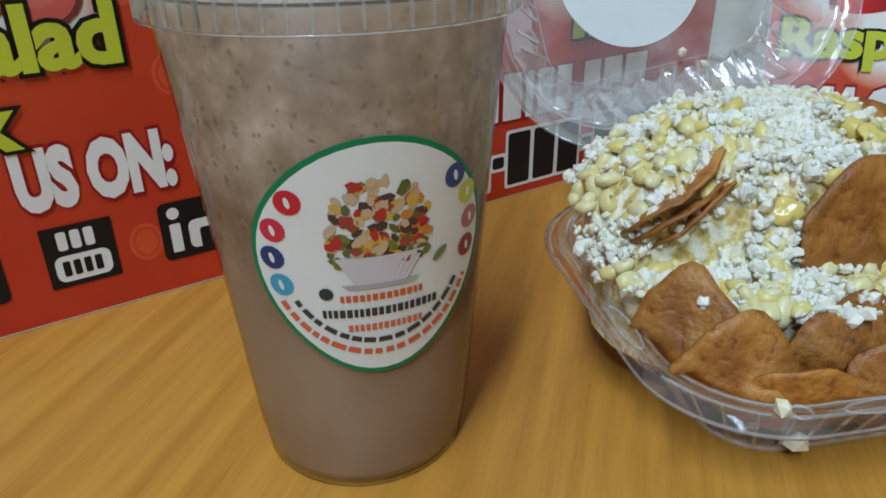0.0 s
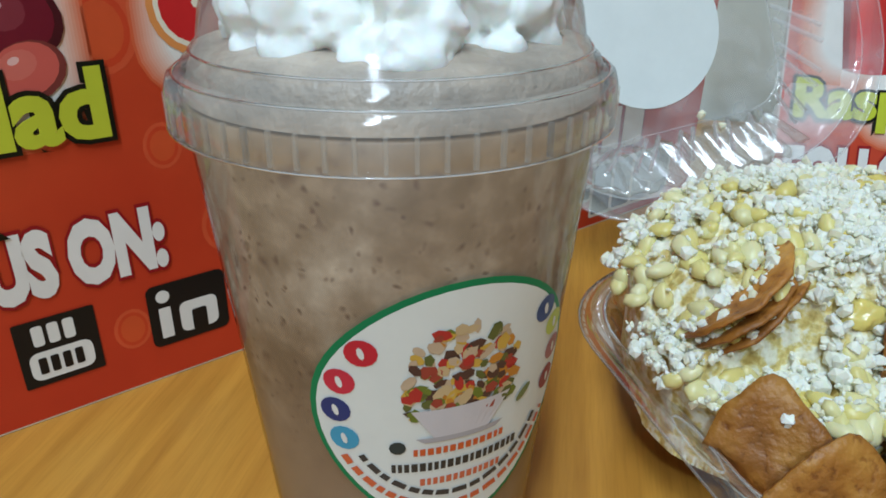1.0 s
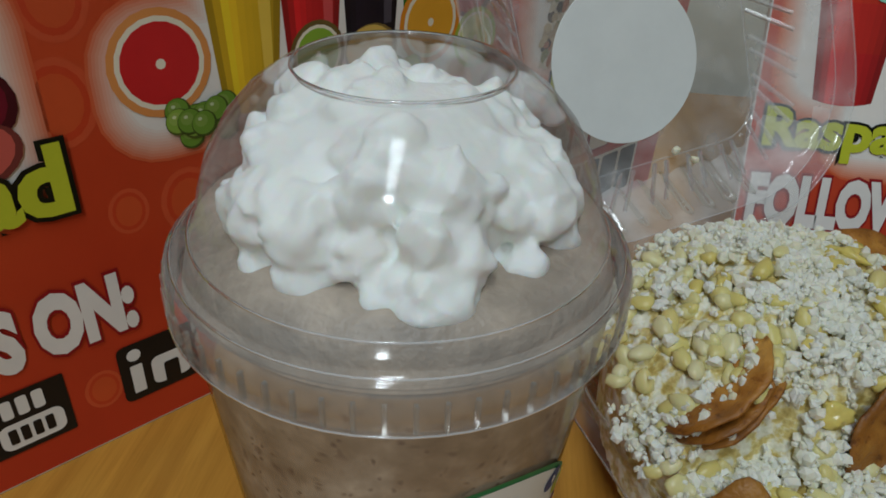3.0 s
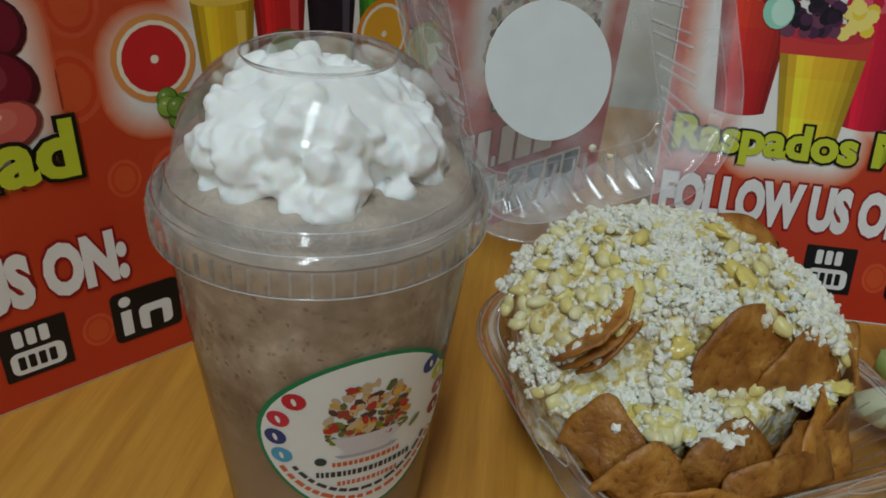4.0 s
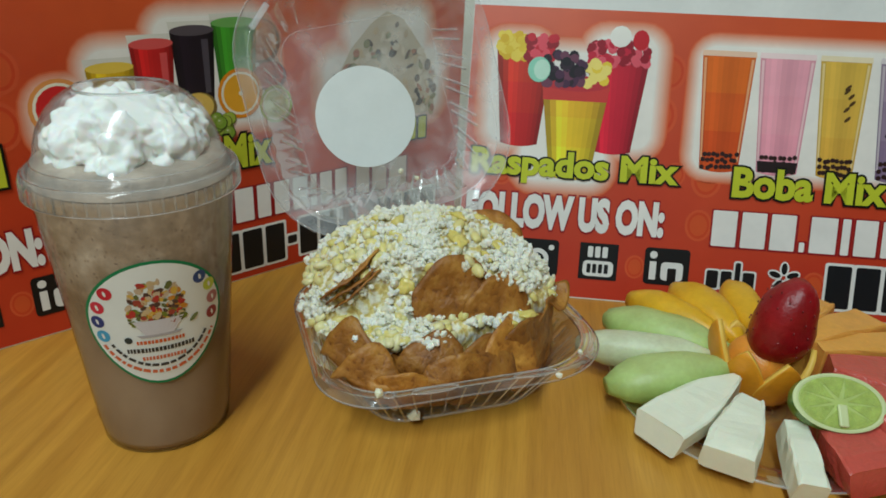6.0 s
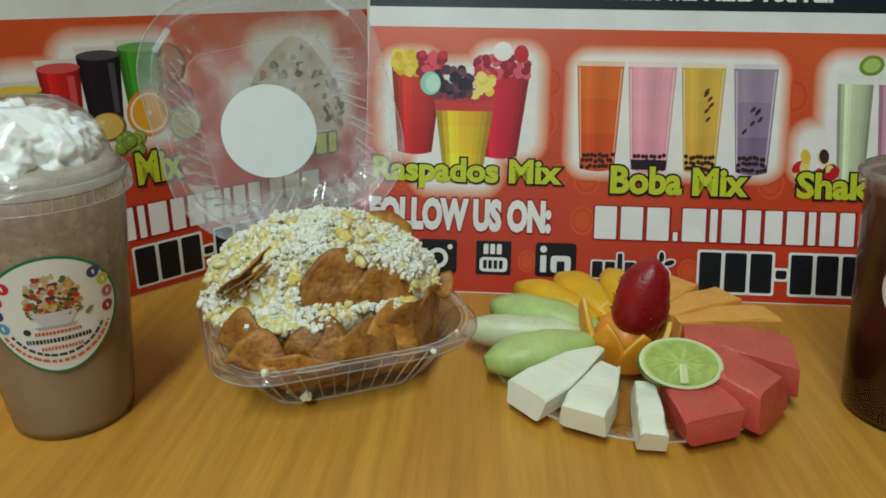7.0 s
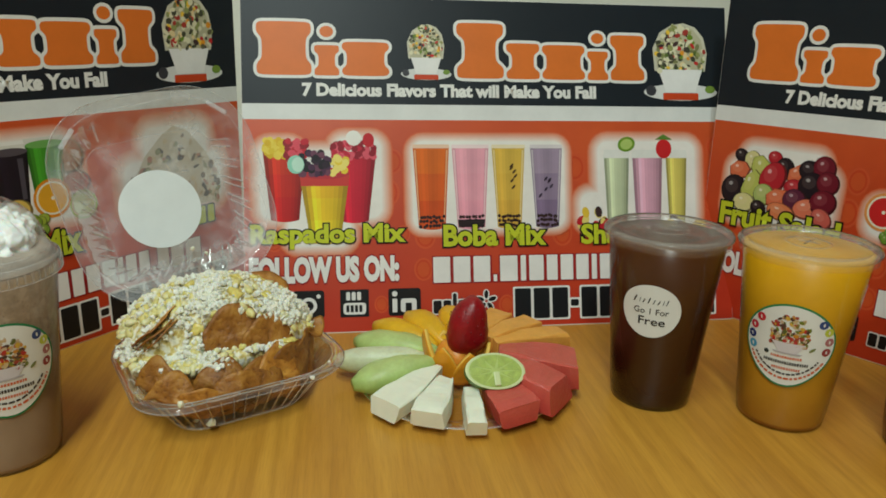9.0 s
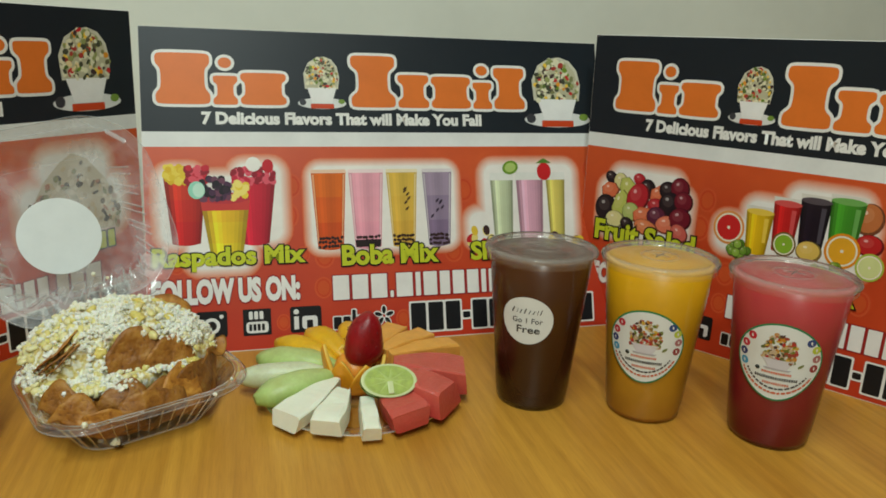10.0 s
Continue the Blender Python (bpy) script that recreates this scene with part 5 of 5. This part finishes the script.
def chip_at(x, y, zz, facing, tilt, spin, r, bend, twist, seed, label, ry=1.0, corner=0.0):
    """facing: the compass turn of the chip's front from -y towards +x; tilt: 90 stands upright, 0 lies flat."""
    return chip(pose(x, y, zz, 0, 0, facing) @ pose(0, 0, 0, tilt, 0, 0) @ pose(0, 0, 0, 0, 0, spin), r, bend, twist, seed, label, ry, corner)


LOW = "brown flecked tortilla chip tucked in at the tray's edge"
SIDE = "brown tortilla chip pressed against the tray wall"
# (x, y, height, facing, tilt, spin, radius, bend, breadth, corner)
for k, (x, y, zz, face, tilt, spin, r, bend, ry, corner) in enumerate((
        (-0.0130, -0.1810, 0.0425, -20, 70, 100, 0.0210, -0.10, 1.00, 0.5), (0.0010, -0.1960, 0.0370, 4, 76, 84, 0.0215, -0.15, 1.00, 0.4), (0.0330, -0.1840, 0.0395, 10, 68, 70, 0.0240, -0.30, 0.88, 0.3),
        (0.0490, -0.1870, 0.0350, 24, 66, 20, 0.0245, -0.25, 0.80, 0.3), (0.0620, -0.1760, 0.0380, 30, 66, 50, 0.0240, -0.25, 0.85, 0.4), (0.0200, -0.1965, 0.0300, 12, 84, 10, 0.0190, -0.30, 0.90, 0.2),
        (0.0745, -0.1640, 0.0400, 38, 72, 64, 0.0240, -0.30, 0.90, 0.4), (0.0860, -0.1480, 0.0400, 54, 82, 20, 0.0230, -0.25, 0.95, 0.3), (0.0955, -0.1220, 0.0400, 72, 88, 30, 0.0215, -0.20, 1.00, 0.3))):
    chip_at(x, y, zz, face, tilt, spin, r, bend, 0.12, k + 1, LOW, ry, corner)
ring = random.Random(31)
for k in range(11):
    a_deg = 196 + 19 * k
    a = radians(a_deg)
    l = a - radians(25)
    out = min(0.064, 0.0570 / max(abs(math.cos(l)), abs(math.sin(l))))
    chip_at(CX + out * math.cos(a), CY + out * math.sin(a), 0.0275, a_deg + 90 + ring.uniform(-8, 8), 94, ring.uniform(0, 180), 0.0185, -0.35, 0.1, k + 21, SIDE, 0.95, 0.2)
chip_at(0.0415, -0.1490, 0.0665, 20, 76, 95, 0.0255, -0.15, 0.15, 9, "large golden-brown tortilla chip standing in the cheese", 1.0, 0.12)
chip_at(0.0660, -0.1440, 0.0600, 24, 76, 70, 0.0215, -0.20, 0.2, 14, "golden-brown tortilla chip leaning on a larger one", 1.0, 0.2)
# a folded stack of two, near edges showing, the rest under the cheese
along, back = Vector((0.70, 0.34, 0.63)).normalized(), Vector((-0.30, 0.93, -0.42)).normalized()
face_up = along.cross(back).normalized()
back = face_up.cross(along)
for k, (drop, slide, r, bend) in enumerate(((0.0, 0.0, 0.0225, 0.10), (0.0036, -0.0015, 0.0220, 0.05), (0.0074, 0.0005, 0.0210, 0.02))):
    at = Vector((-0.0205, -0.1420, 0.0725)) - face_up * drop + along * slide
    m = Matrix((along, back, face_up)).transposed().to_4x4()
    chip(Matrix.Translation(at) @ m, r, bend, 0.1, 10 + 3 * k, "folded brown tortilla chip seen edge on", 0.92, 0.25)
chip_at(0.0540, -0.0690, 0.0720, 6, 42, 30, 0.0250, -0.2, 0.1, 11, "yellow-brown tortilla chip at the back of the heap", 1.0, 0.3)
chip_at(0.0970, -0.104, 0.0500, 60, 24, 0, 0.0150, 0.5, 0.1, 12, "small curled brown tortilla chip at the tray's edge", 0.7, 0.3)

# ---- fruit plate ----
PX, PY = 0.226, -0.118
plate = thing("clear_plate", pose(PX, PY, 0), "round clear plastic plate under the cut fruit", "plate")
part("plate_dish", lathe([(0, 0.001), (0.060, 0.001), (0.068, 0.002), (0.078, 0.007), (0.088, 0.0085), (0.090, 0.0080)]), FILM, plate, "", True)
bm = lathe([(0.0880, 0.0086), (0.0895, 0.0092), (0.0903, 0.0082), (0.0895, 0.0076)])
lathe([(0.0665, 0.0017), (0.068, 0.0027), (0.0695, 0.0026)], 64, bm)
part("plate_rim", bm, RIBFILM, plate, "", True)


def flesh(name, inner, outer, relief=0.0006, rough=0.42):
    """Cut melon: wet flesh, paler or greener towards the rind, with fibres."""
    m, nt, b = nodes_of(name)
    co, sep = nt.nodes.new("ShaderNodeTexCoord"), nt.nodes.new("ShaderNodeSeparateXYZ")
    nt.links.new(co.outputs["Object"], sep.inputs[0])
    n1, n2 = noise_node(nt, 70.0, 4.0), noise_node(nt, 380.0, 3.0)
    mr = nt.nodes.new("ShaderNodeMapRange")
    mr.inputs["From Min"].default_value, mr.inputs["From Max"].default_value = -0.010, 0.012
    nt.links.new(sep.outputs["Z"], mr.inputs["Value"])
    base = mixed(nt, lin(outer), lin(inner), mr.outputs["Result"])
    tone = ramp(nt, n1.outputs["Fac"], [(0.3, (0.86, 0.83, 0.80)), (0.7, (1, 1, 1))])
    grain = ramp(nt, n2.outputs["Fac"], [(0.3, (0.93, 0.92, 0.90)), (0.65, (1, 1, 1))])
    nt.links.new(mixed(nt, mixed(nt, base, tone, 1.0, "MULTIPLY"), grain, 1.0, "MULTIPLY"), b.inputs["Base Color"])
    b.inputs["Roughness"].default_value = rough
    b.inputs["Subsurface Weight"].default_value = 0.25
    b.inputs["Subsurface Radius"].default_value = (0.006, 0.004, 0.002)
    b.inputs["Subsurface Scale"].default_value = 0.5
    bump(nt, b, n2.outputs["Fac"], 0.4, relief)
    return m


HONEY_G = flesh("green_honeydew", (196, 216, 140), (158, 194, 86))
HONEY_W = flesh("pale_honeydew", (222, 228, 196), (206, 216, 164))
JICAMA = plain("white_jicama", (238, 238, 217), 0.38, 0.035, 90.0, 0.0003, 0.25)
CANTA = flesh("cantaloupe", (240, 176, 82), (232, 160, 64))
MANGO = flesh("mango", (240, 188, 32), (232, 174, 20))
MELON_R = flesh("watermelon", (214, 98, 84), (194, 66, 60), 0.0016, 0.28)


def wedge(name, a_deg, r0, r1, w, h, mat, label, zc=0.021, tilt=0.0, round_top=0.0, taper=0.55, seed=0, roll=0.0, category="fruit piece"):
    """A cut piece lying along a spoke of the plate, wider at its outer end."""
    rng = random.Random(seed)
    skew, side_skew = rng.uniform(-0.5, 0.2), rng.uniform(-0.25, 0.25)
    bm = bmesh.new()
    nx, ny = 9, 7
    length = r1 - r0
    rows = []
    for i in range(nx + 1):
        f = i / nx
        width = w * (taper + (1 - taper) * math.sin(min(1.0, f * 1.25) * math.pi / 2))
        if round_top:
            width *= max(0.12, 1 - abs(2 * f - 1) ** (2.2 / round_top)) ** 0.5
        height = h * (0.85 + 0.15 * math.sin(f * math.pi)) * (1.0 if not round_top else max(0.2, 1 - abs(2 * f - 1) ** 3) ** 0.5)
        ring = []
        m = 2 * ny
        for k in range(m):
            t = 2 * math.pi * k / m
            p = 0.20 if not round_top else 0.8
            cx = math.copysign(abs(math.cos(t)) ** p, math.cos(t)) * width / 2
            cz = math.copysign(abs(math.sin(t)) ** p, math.sin(t)) * height / 2
            sk = skew * cz if not round_top else 0.0
            ring.append(bm.verts.new((r0 + f * length - (r0 + r1) / 2 + (sk if i == nx else sk * f) + rng.uniform(-1, 1) * 0.0004, cx * (1 - side_skew * cz / height * (not round_top)) + rng.uniform(-1, 1) * 0.0004, cz + 0.0022 * noise.noise(Vector((f * 3, math.cos(t) * 1.5, seed + math.sin(t)))) * (1 if cz > 0 else 0.3))))
        rows.append(ring)
    n = len(rows[0])
    for a, b in zip(rows, rows[1:]):
        for k in range(n):
            j = (k + 1) % n
            bm.faces.new((a[k], b[k], b[j], a[j]))
    bm.faces.new(rows[0])
    bm.faces.new(rows[-1][::-1])
    bmesh.ops.recalc_face_normals(bm, faces=bm.faces)
    ob = part(name, bm, mat, None, "", bool(round_top))
    a = radians(a_deg)
    rm = (r0 + r1) / 2
    ob.matrix_basis = pose(PX + rm * math.cos(a), PY + rm * math.sin(a), zc, 0, 0, a_deg) @ pose(0, 0, 0, roll, tilt, 0)
    return tagged(ob, label, category, "cut fruit on the plate")


wedge("honeydew_piece", 152, 0.022, 0.102, 0.034, 0.026, HONEY_G, "pale green honeydew melon wedge on the plate", 0.024, 2, 0.62, 0.6, 1)
wedge("honeydew_piece", 171, 0.030, 0.112, 0.026, 0.022, HONEY_W, "whitish green honeydew melon wedge on the plate", 0.021, 4, 0.62, 0.6, 2)
wedge("honeydew_piece", 194, 0.020, 0.098, 0.032, 0.026, HONEY_G, "green honeydew melon wedge on the plate", 0.020, 6, 0.62, 0.6, 3)
wedge("jicama_piece", 221, 0.028, 0.095, 0.029, 0.016, JICAMA, "white jicama stick on the plate", 0.0175, 7, 0, 0.2, 4)
wedge("jicama_piece", 244, 0.044, 0.091, 0.027, 0.017, JICAMA, "white jicama block on the plate", 0.0180, 9, 0, 0.5, 5)
wedge("jicama_piece", 268, 0.056, 0.096, 0.016, 0.016, JICAMA, "small white jicama stick on the plate", 0.0165, 13, 0, 0.8, 6)
wedge("watermelon_piece", 291, 0.050, 0.091, 0.036, 0.018, MELON_R, "red watermelon block on the plate", 0.0185, 9, 0, 0.55, 7)
wedge("watermelon_piece", 318, 0.034, 0.095, 0.038, 0.025, MELON_R, "large red watermelon block on the plate", 0.0225, 6, 0, 0.5, 8)
wedge("watermelon_piece", 347, 0.032, 0.100, 0.042, 0.026, MELON_R, "red watermelon wedge on the plate", 0.0235, 4, 0, 0.45, 9)
wedge("cantaloupe_piece", 17, 0.032, 0.106, 0.022, 0.026, CANTA, "thin orange cantaloupe slice on the plate", 0.024, 2, 0, 0.5, 10)
wedge("cantaloupe_piece", 34, 0.030, 0.094, 0.025, 0.028, CANTA, "orange cantaloupe wedge on the plate", 0.026, 0, 0, 0.5, 11)
wedge("cantaloupe_piece", 56, 0.030, 0.092, 0.027, 0.028, CANTA, "orange cantaloupe wedge on the plate", 0.026, 0, 0, 0.5, 12)
wedge("mango_piece", 88, 0.030, 0.104, 0.028, 0.028, MANGO, "golden mango slice on the plate", 0.026, -2, 1.0, 0.6, 13)
wedge("mango_piece", 112, 0.026, 0.100, 0.034, 0.030, MANGO, "golden mango slice on the plate", 0.026, -2, 1.0, 0.6, 14)
wedge("mango_piece", 133, 0.028, 0.104, 0.028, 0.028, MANGO, "golden mango slice on the plate", 0.025, 0, 1.0, 0.6, 15)

# orange cut into a crown
PEEL = plain("orange_peel", (236, 156, 28), 0.38, 0.08, 160.0, 0.0006)
PULP = plain("orange_pulp", (230, 150, 50), 0.3, 0.14, 130.0, 0.0006, 0.2)
PITH = plain("orange_pith", (240, 196, 84), 0.5, 0.05, 120.0)
orange = thing("orange_half", pose(0.222, -0.112, 0.006), "orange half cut into a crown amid the fruit", "orange")
bm = bmesh.new()
blob(bm, (0, 0, 0.016), 0.019, 2.0, 0.08, 3)
part("pulp", bm, PULP, orange, "", True)
for k, (a0, lean, hgt) in enumerate(((192, 38, 0.046), (238, 34, 0.036), (285, 40, 0.032), (345, 40, 0.032), (45, 34, 0.034), (105, 30, 0.030))):
    bm = bmesh.new()
    rows = []
    for side in (0, 1):
        grid = []
        for i in range(9):
            f = i / 8
            row = []
            for j in range(9):
                s = (j / 8 - 0.5)
                wide = 64 * math.cos(min(1, f * 1.0) * math.pi / 2) ** 0.75 + 1.5
                a = radians(a0 + s * wide)
                rad = 0.0225 + 0.007 * math.sin(f * 1.9) * (lean / 34) - side * 0.0060 * (1 - 0.5 * f)
                row.append(bm.verts.new((rad * math.cos(a), rad * math.sin(a), 0.001 + hgt * f)))
            grid.append(row)
        rows.append(grid)
    for side, grid in enumerate(rows):
        for i in range(8):
            for j in range(8):
                q = (grid[i][j], grid[i][j + 1], grid[i + 1][j + 1], grid[i + 1][j])
                f = bm.faces.new(q if side == 0 else q[::-1])
                f.material_index = side
    ring = lambda g: g[0] + [r[-1] for r in g[1:]] + g[-1][-2::-1] + [r[0] for r in g[-2:0:-1]]
    o, i_ = ring(rows[0]), ring(rows[1])
    for k2 in range(len(o)):
        j2 = (k2 + 1) % len(o)
        f = bm.faces.new((o[k2], i_[k2], i_[j2], o[j2]))
        f.material_index = 1
    part("petal", bm, [PEEL, PITH], orange, "", True)

# strawberry, point up
STRAW = plain("strawberry_skin", (150, 14, 24), 0.36, 0.25, 60.0, 0.0008)
SEED = plain("strawberry_seed", (118, 20, 22), 0.5)
berry = thing("strawberry", pose(0.2290, -0.113, 0.028, 4, 4, 0), "deep red strawberry standing point up on the orange", "strawberry")
bm = lathe([(0, 0.0), (0.010, 0.001), (0.0158, 0.007), (0.0182, 0.015), (0.0180, 0.023), (0.0166, 0.031), (0.0152, 0.038), (0.0132, 0.044), (0.0104, 0.049), (0.0062, 0.0528), (0, 0.0540)], 48)
for v in bm.verts:
    a = math.atan2(v.co.y, v.co.x)
    k = 1 + 0.05 * math.cos(3 * a + 0.6) + 0.05 * noise.noise(v.co * 70)
    v.co.x, v.co.y = v.co.x * k, v.co.y * k
    # one side cut a little lower, so that the tip stands off to the other
    v.co.z -= 0.004 * smooth((v.co.z - 0.030) / 0.022) * smooth((0.004 - v.co.x) / 0.010)
part("flesh", bm, STRAW, berry, "", True)
bm = bmesh.new()
for k in range(70):
    f = (k + 0.5) / 70
    zz = 0.005 + 0.044 * f
    rr = float(np.interp(zz, [0.0, 0.002, 0.009, 0.018, 0.029, 0.039, 0.048, 0.0535], [0, 0.010, 0.0163, 0.0184, 0.0170, 0.0150, 0.0108, 0.001]))
    a = k * 2.39996
    blob(bm, (rr * math.cos(a), rr * math.sin(a), zz), 0.0008, k, 0.0, 1, (0.7, 0.7, 1.1))
part("seeds", bm, SEED, berry)

# lime half, cut face towards the front
LIME_SKIN = plain("lime_skin", (104, 140, 44), 0.35, 0.1, 120.0, 0.0003)
LIME_PITH = plain("lime_pith", (214, 224, 168), 0.45, 0.05, 100.0)
LIME_PULP = plain("lime_pulp", (182, 202, 104), 0.25, 0.20, 160.0, 0.0010, 0.25)
lime = thing("lime_half", pose(0.2440, -0.1740, 0.0395, 0, 0, 8) @ pose(0, 0, 0, 46, 6, 0), "halved green lime leaning on the fruit, cut face up", "lime")
SX, SY = 1.25, 0.74
bm = lathe([(0.0205, 0.0), (0.0202, -0.005), (0.0175, -0.0115), (0.0120, -0.0165), (0.005, -0.019), (0, -0.0195)], 44)
for v in bm.verts:
    v.co.x *= SX
    v.co.y *= SY
part("skin", bm, LIME_SKIN, lime, "", True)
bm = lathe([(0.0182, 0.0001), (0.0192, 0.0003), (0.0205, 0.0)], 44)
for v in bm.verts:
    v.co.x *= SX
    v.co.y *= SY
part("pith", bm, LIME_PITH, lime, "pale pith ring")
bm = lathe([(0, 0.0001), (0.0183, 0.0001)], 44)
for v in bm.verts:
    v.co.x *= SX
    v.co.y *= SY
part("cut_face", bm, plain("lime_membrane", (196, 213, 126), 0.3, 0.12, 120.0, 0.0003, 0.2), lime)
for k in range(9):
    a0, a1 = radians(k * 40 + 0.1), radians(k * 40 + 39.9)
    bm = bmesh.new()
    pts = [(0.0032, (a0 + a1) / 2)] + [(0.0178, a0 + (a1 - a0) * q / 6) for q in range(7)]
    lo = [bm.verts.new((r * math.cos(a) * SX, r * math.sin(a) * SY, 0.0002)) for r, a in pts]
    hi = [bm.verts.new((((r - 0.0005) if i else r + 0.0006) * math.cos(a) * SX, ((r - 0.0005) if i else r + 0.0006) * math.sin(a) * SY, 0.00035)) for i, (r, a) in enumerate(pts)]
    bm.faces.new(hi)
    for i in range(len(lo)):
        j = (i + 1) % len(lo)
        bm.faces.new((lo[i], lo[j], hi[j], hi[i]))
    part("segment", bm, LIME_PULP, lime)
bm = bmesh.new()
box(bm, -0.0026, -0.0125, 0.0004, 0.0026, -0.0010, 0.0022, 0.0009)
part("core", bm, LIME_PITH, lime, "pale core strip")

# loose crumbs of cheese on lid, rim and table
rng = random.Random(17)
bm = bmesh.new()
for x, y, zz, s in ((-0.0149, -0.0066, 0.0950, 0.0026), (-0.004, -0.001, 0.089, 0.0019), (0.0240, -0.1790, 0.0100, 0.0034), (0.0120, -0.1740, 0.0090, 0.002), (0.0106, -0.2090, 0.0425, 0.0026), (0.100, -0.176, 0.0415, 0.0018), (0.113, -0.150, 0.0415, 0.0018)):
    blob(bm, (x, y, zz), s, x * 900, 0.8, 1)
for k in range(16):
    q = BOX @ Vector((rng.uniform(-0.040, 0.006), rng.uniform(0.0755, 0.083), 0.0415))
    blob(bm, q, rng.uniform(0.0010, 0.0022), k * 3.1, 0.8, 1)
tagged(part("cheese_crumbs", bm, CRUMB), "white cheese crumbs spilled on the container", "cheese", kind="stuff")

# ---- ceiling lamps ----
for x, y, half in ((-0.12, -1.05, 0.64), (-0.12, -1.90, 0.16)):
    fit = thing("ceiling_lamp", pose(x, y, 1.75), "white tube lamp on the ceiling", "ceiling lamp")
    bm = bmesh.new()
    box(bm, -0.1, -half, -0.02, 0.1, half, 0.0, 0.004)
    part("housing", bm, CEIL, fit)

# thin clear plastic lets the light through unshaded
for ob in scene.objects:
    if ob.type == "MESH" and ob.data.materials and ob.data.materials[0] in CLEAR:
        ob.visible_shadow = False
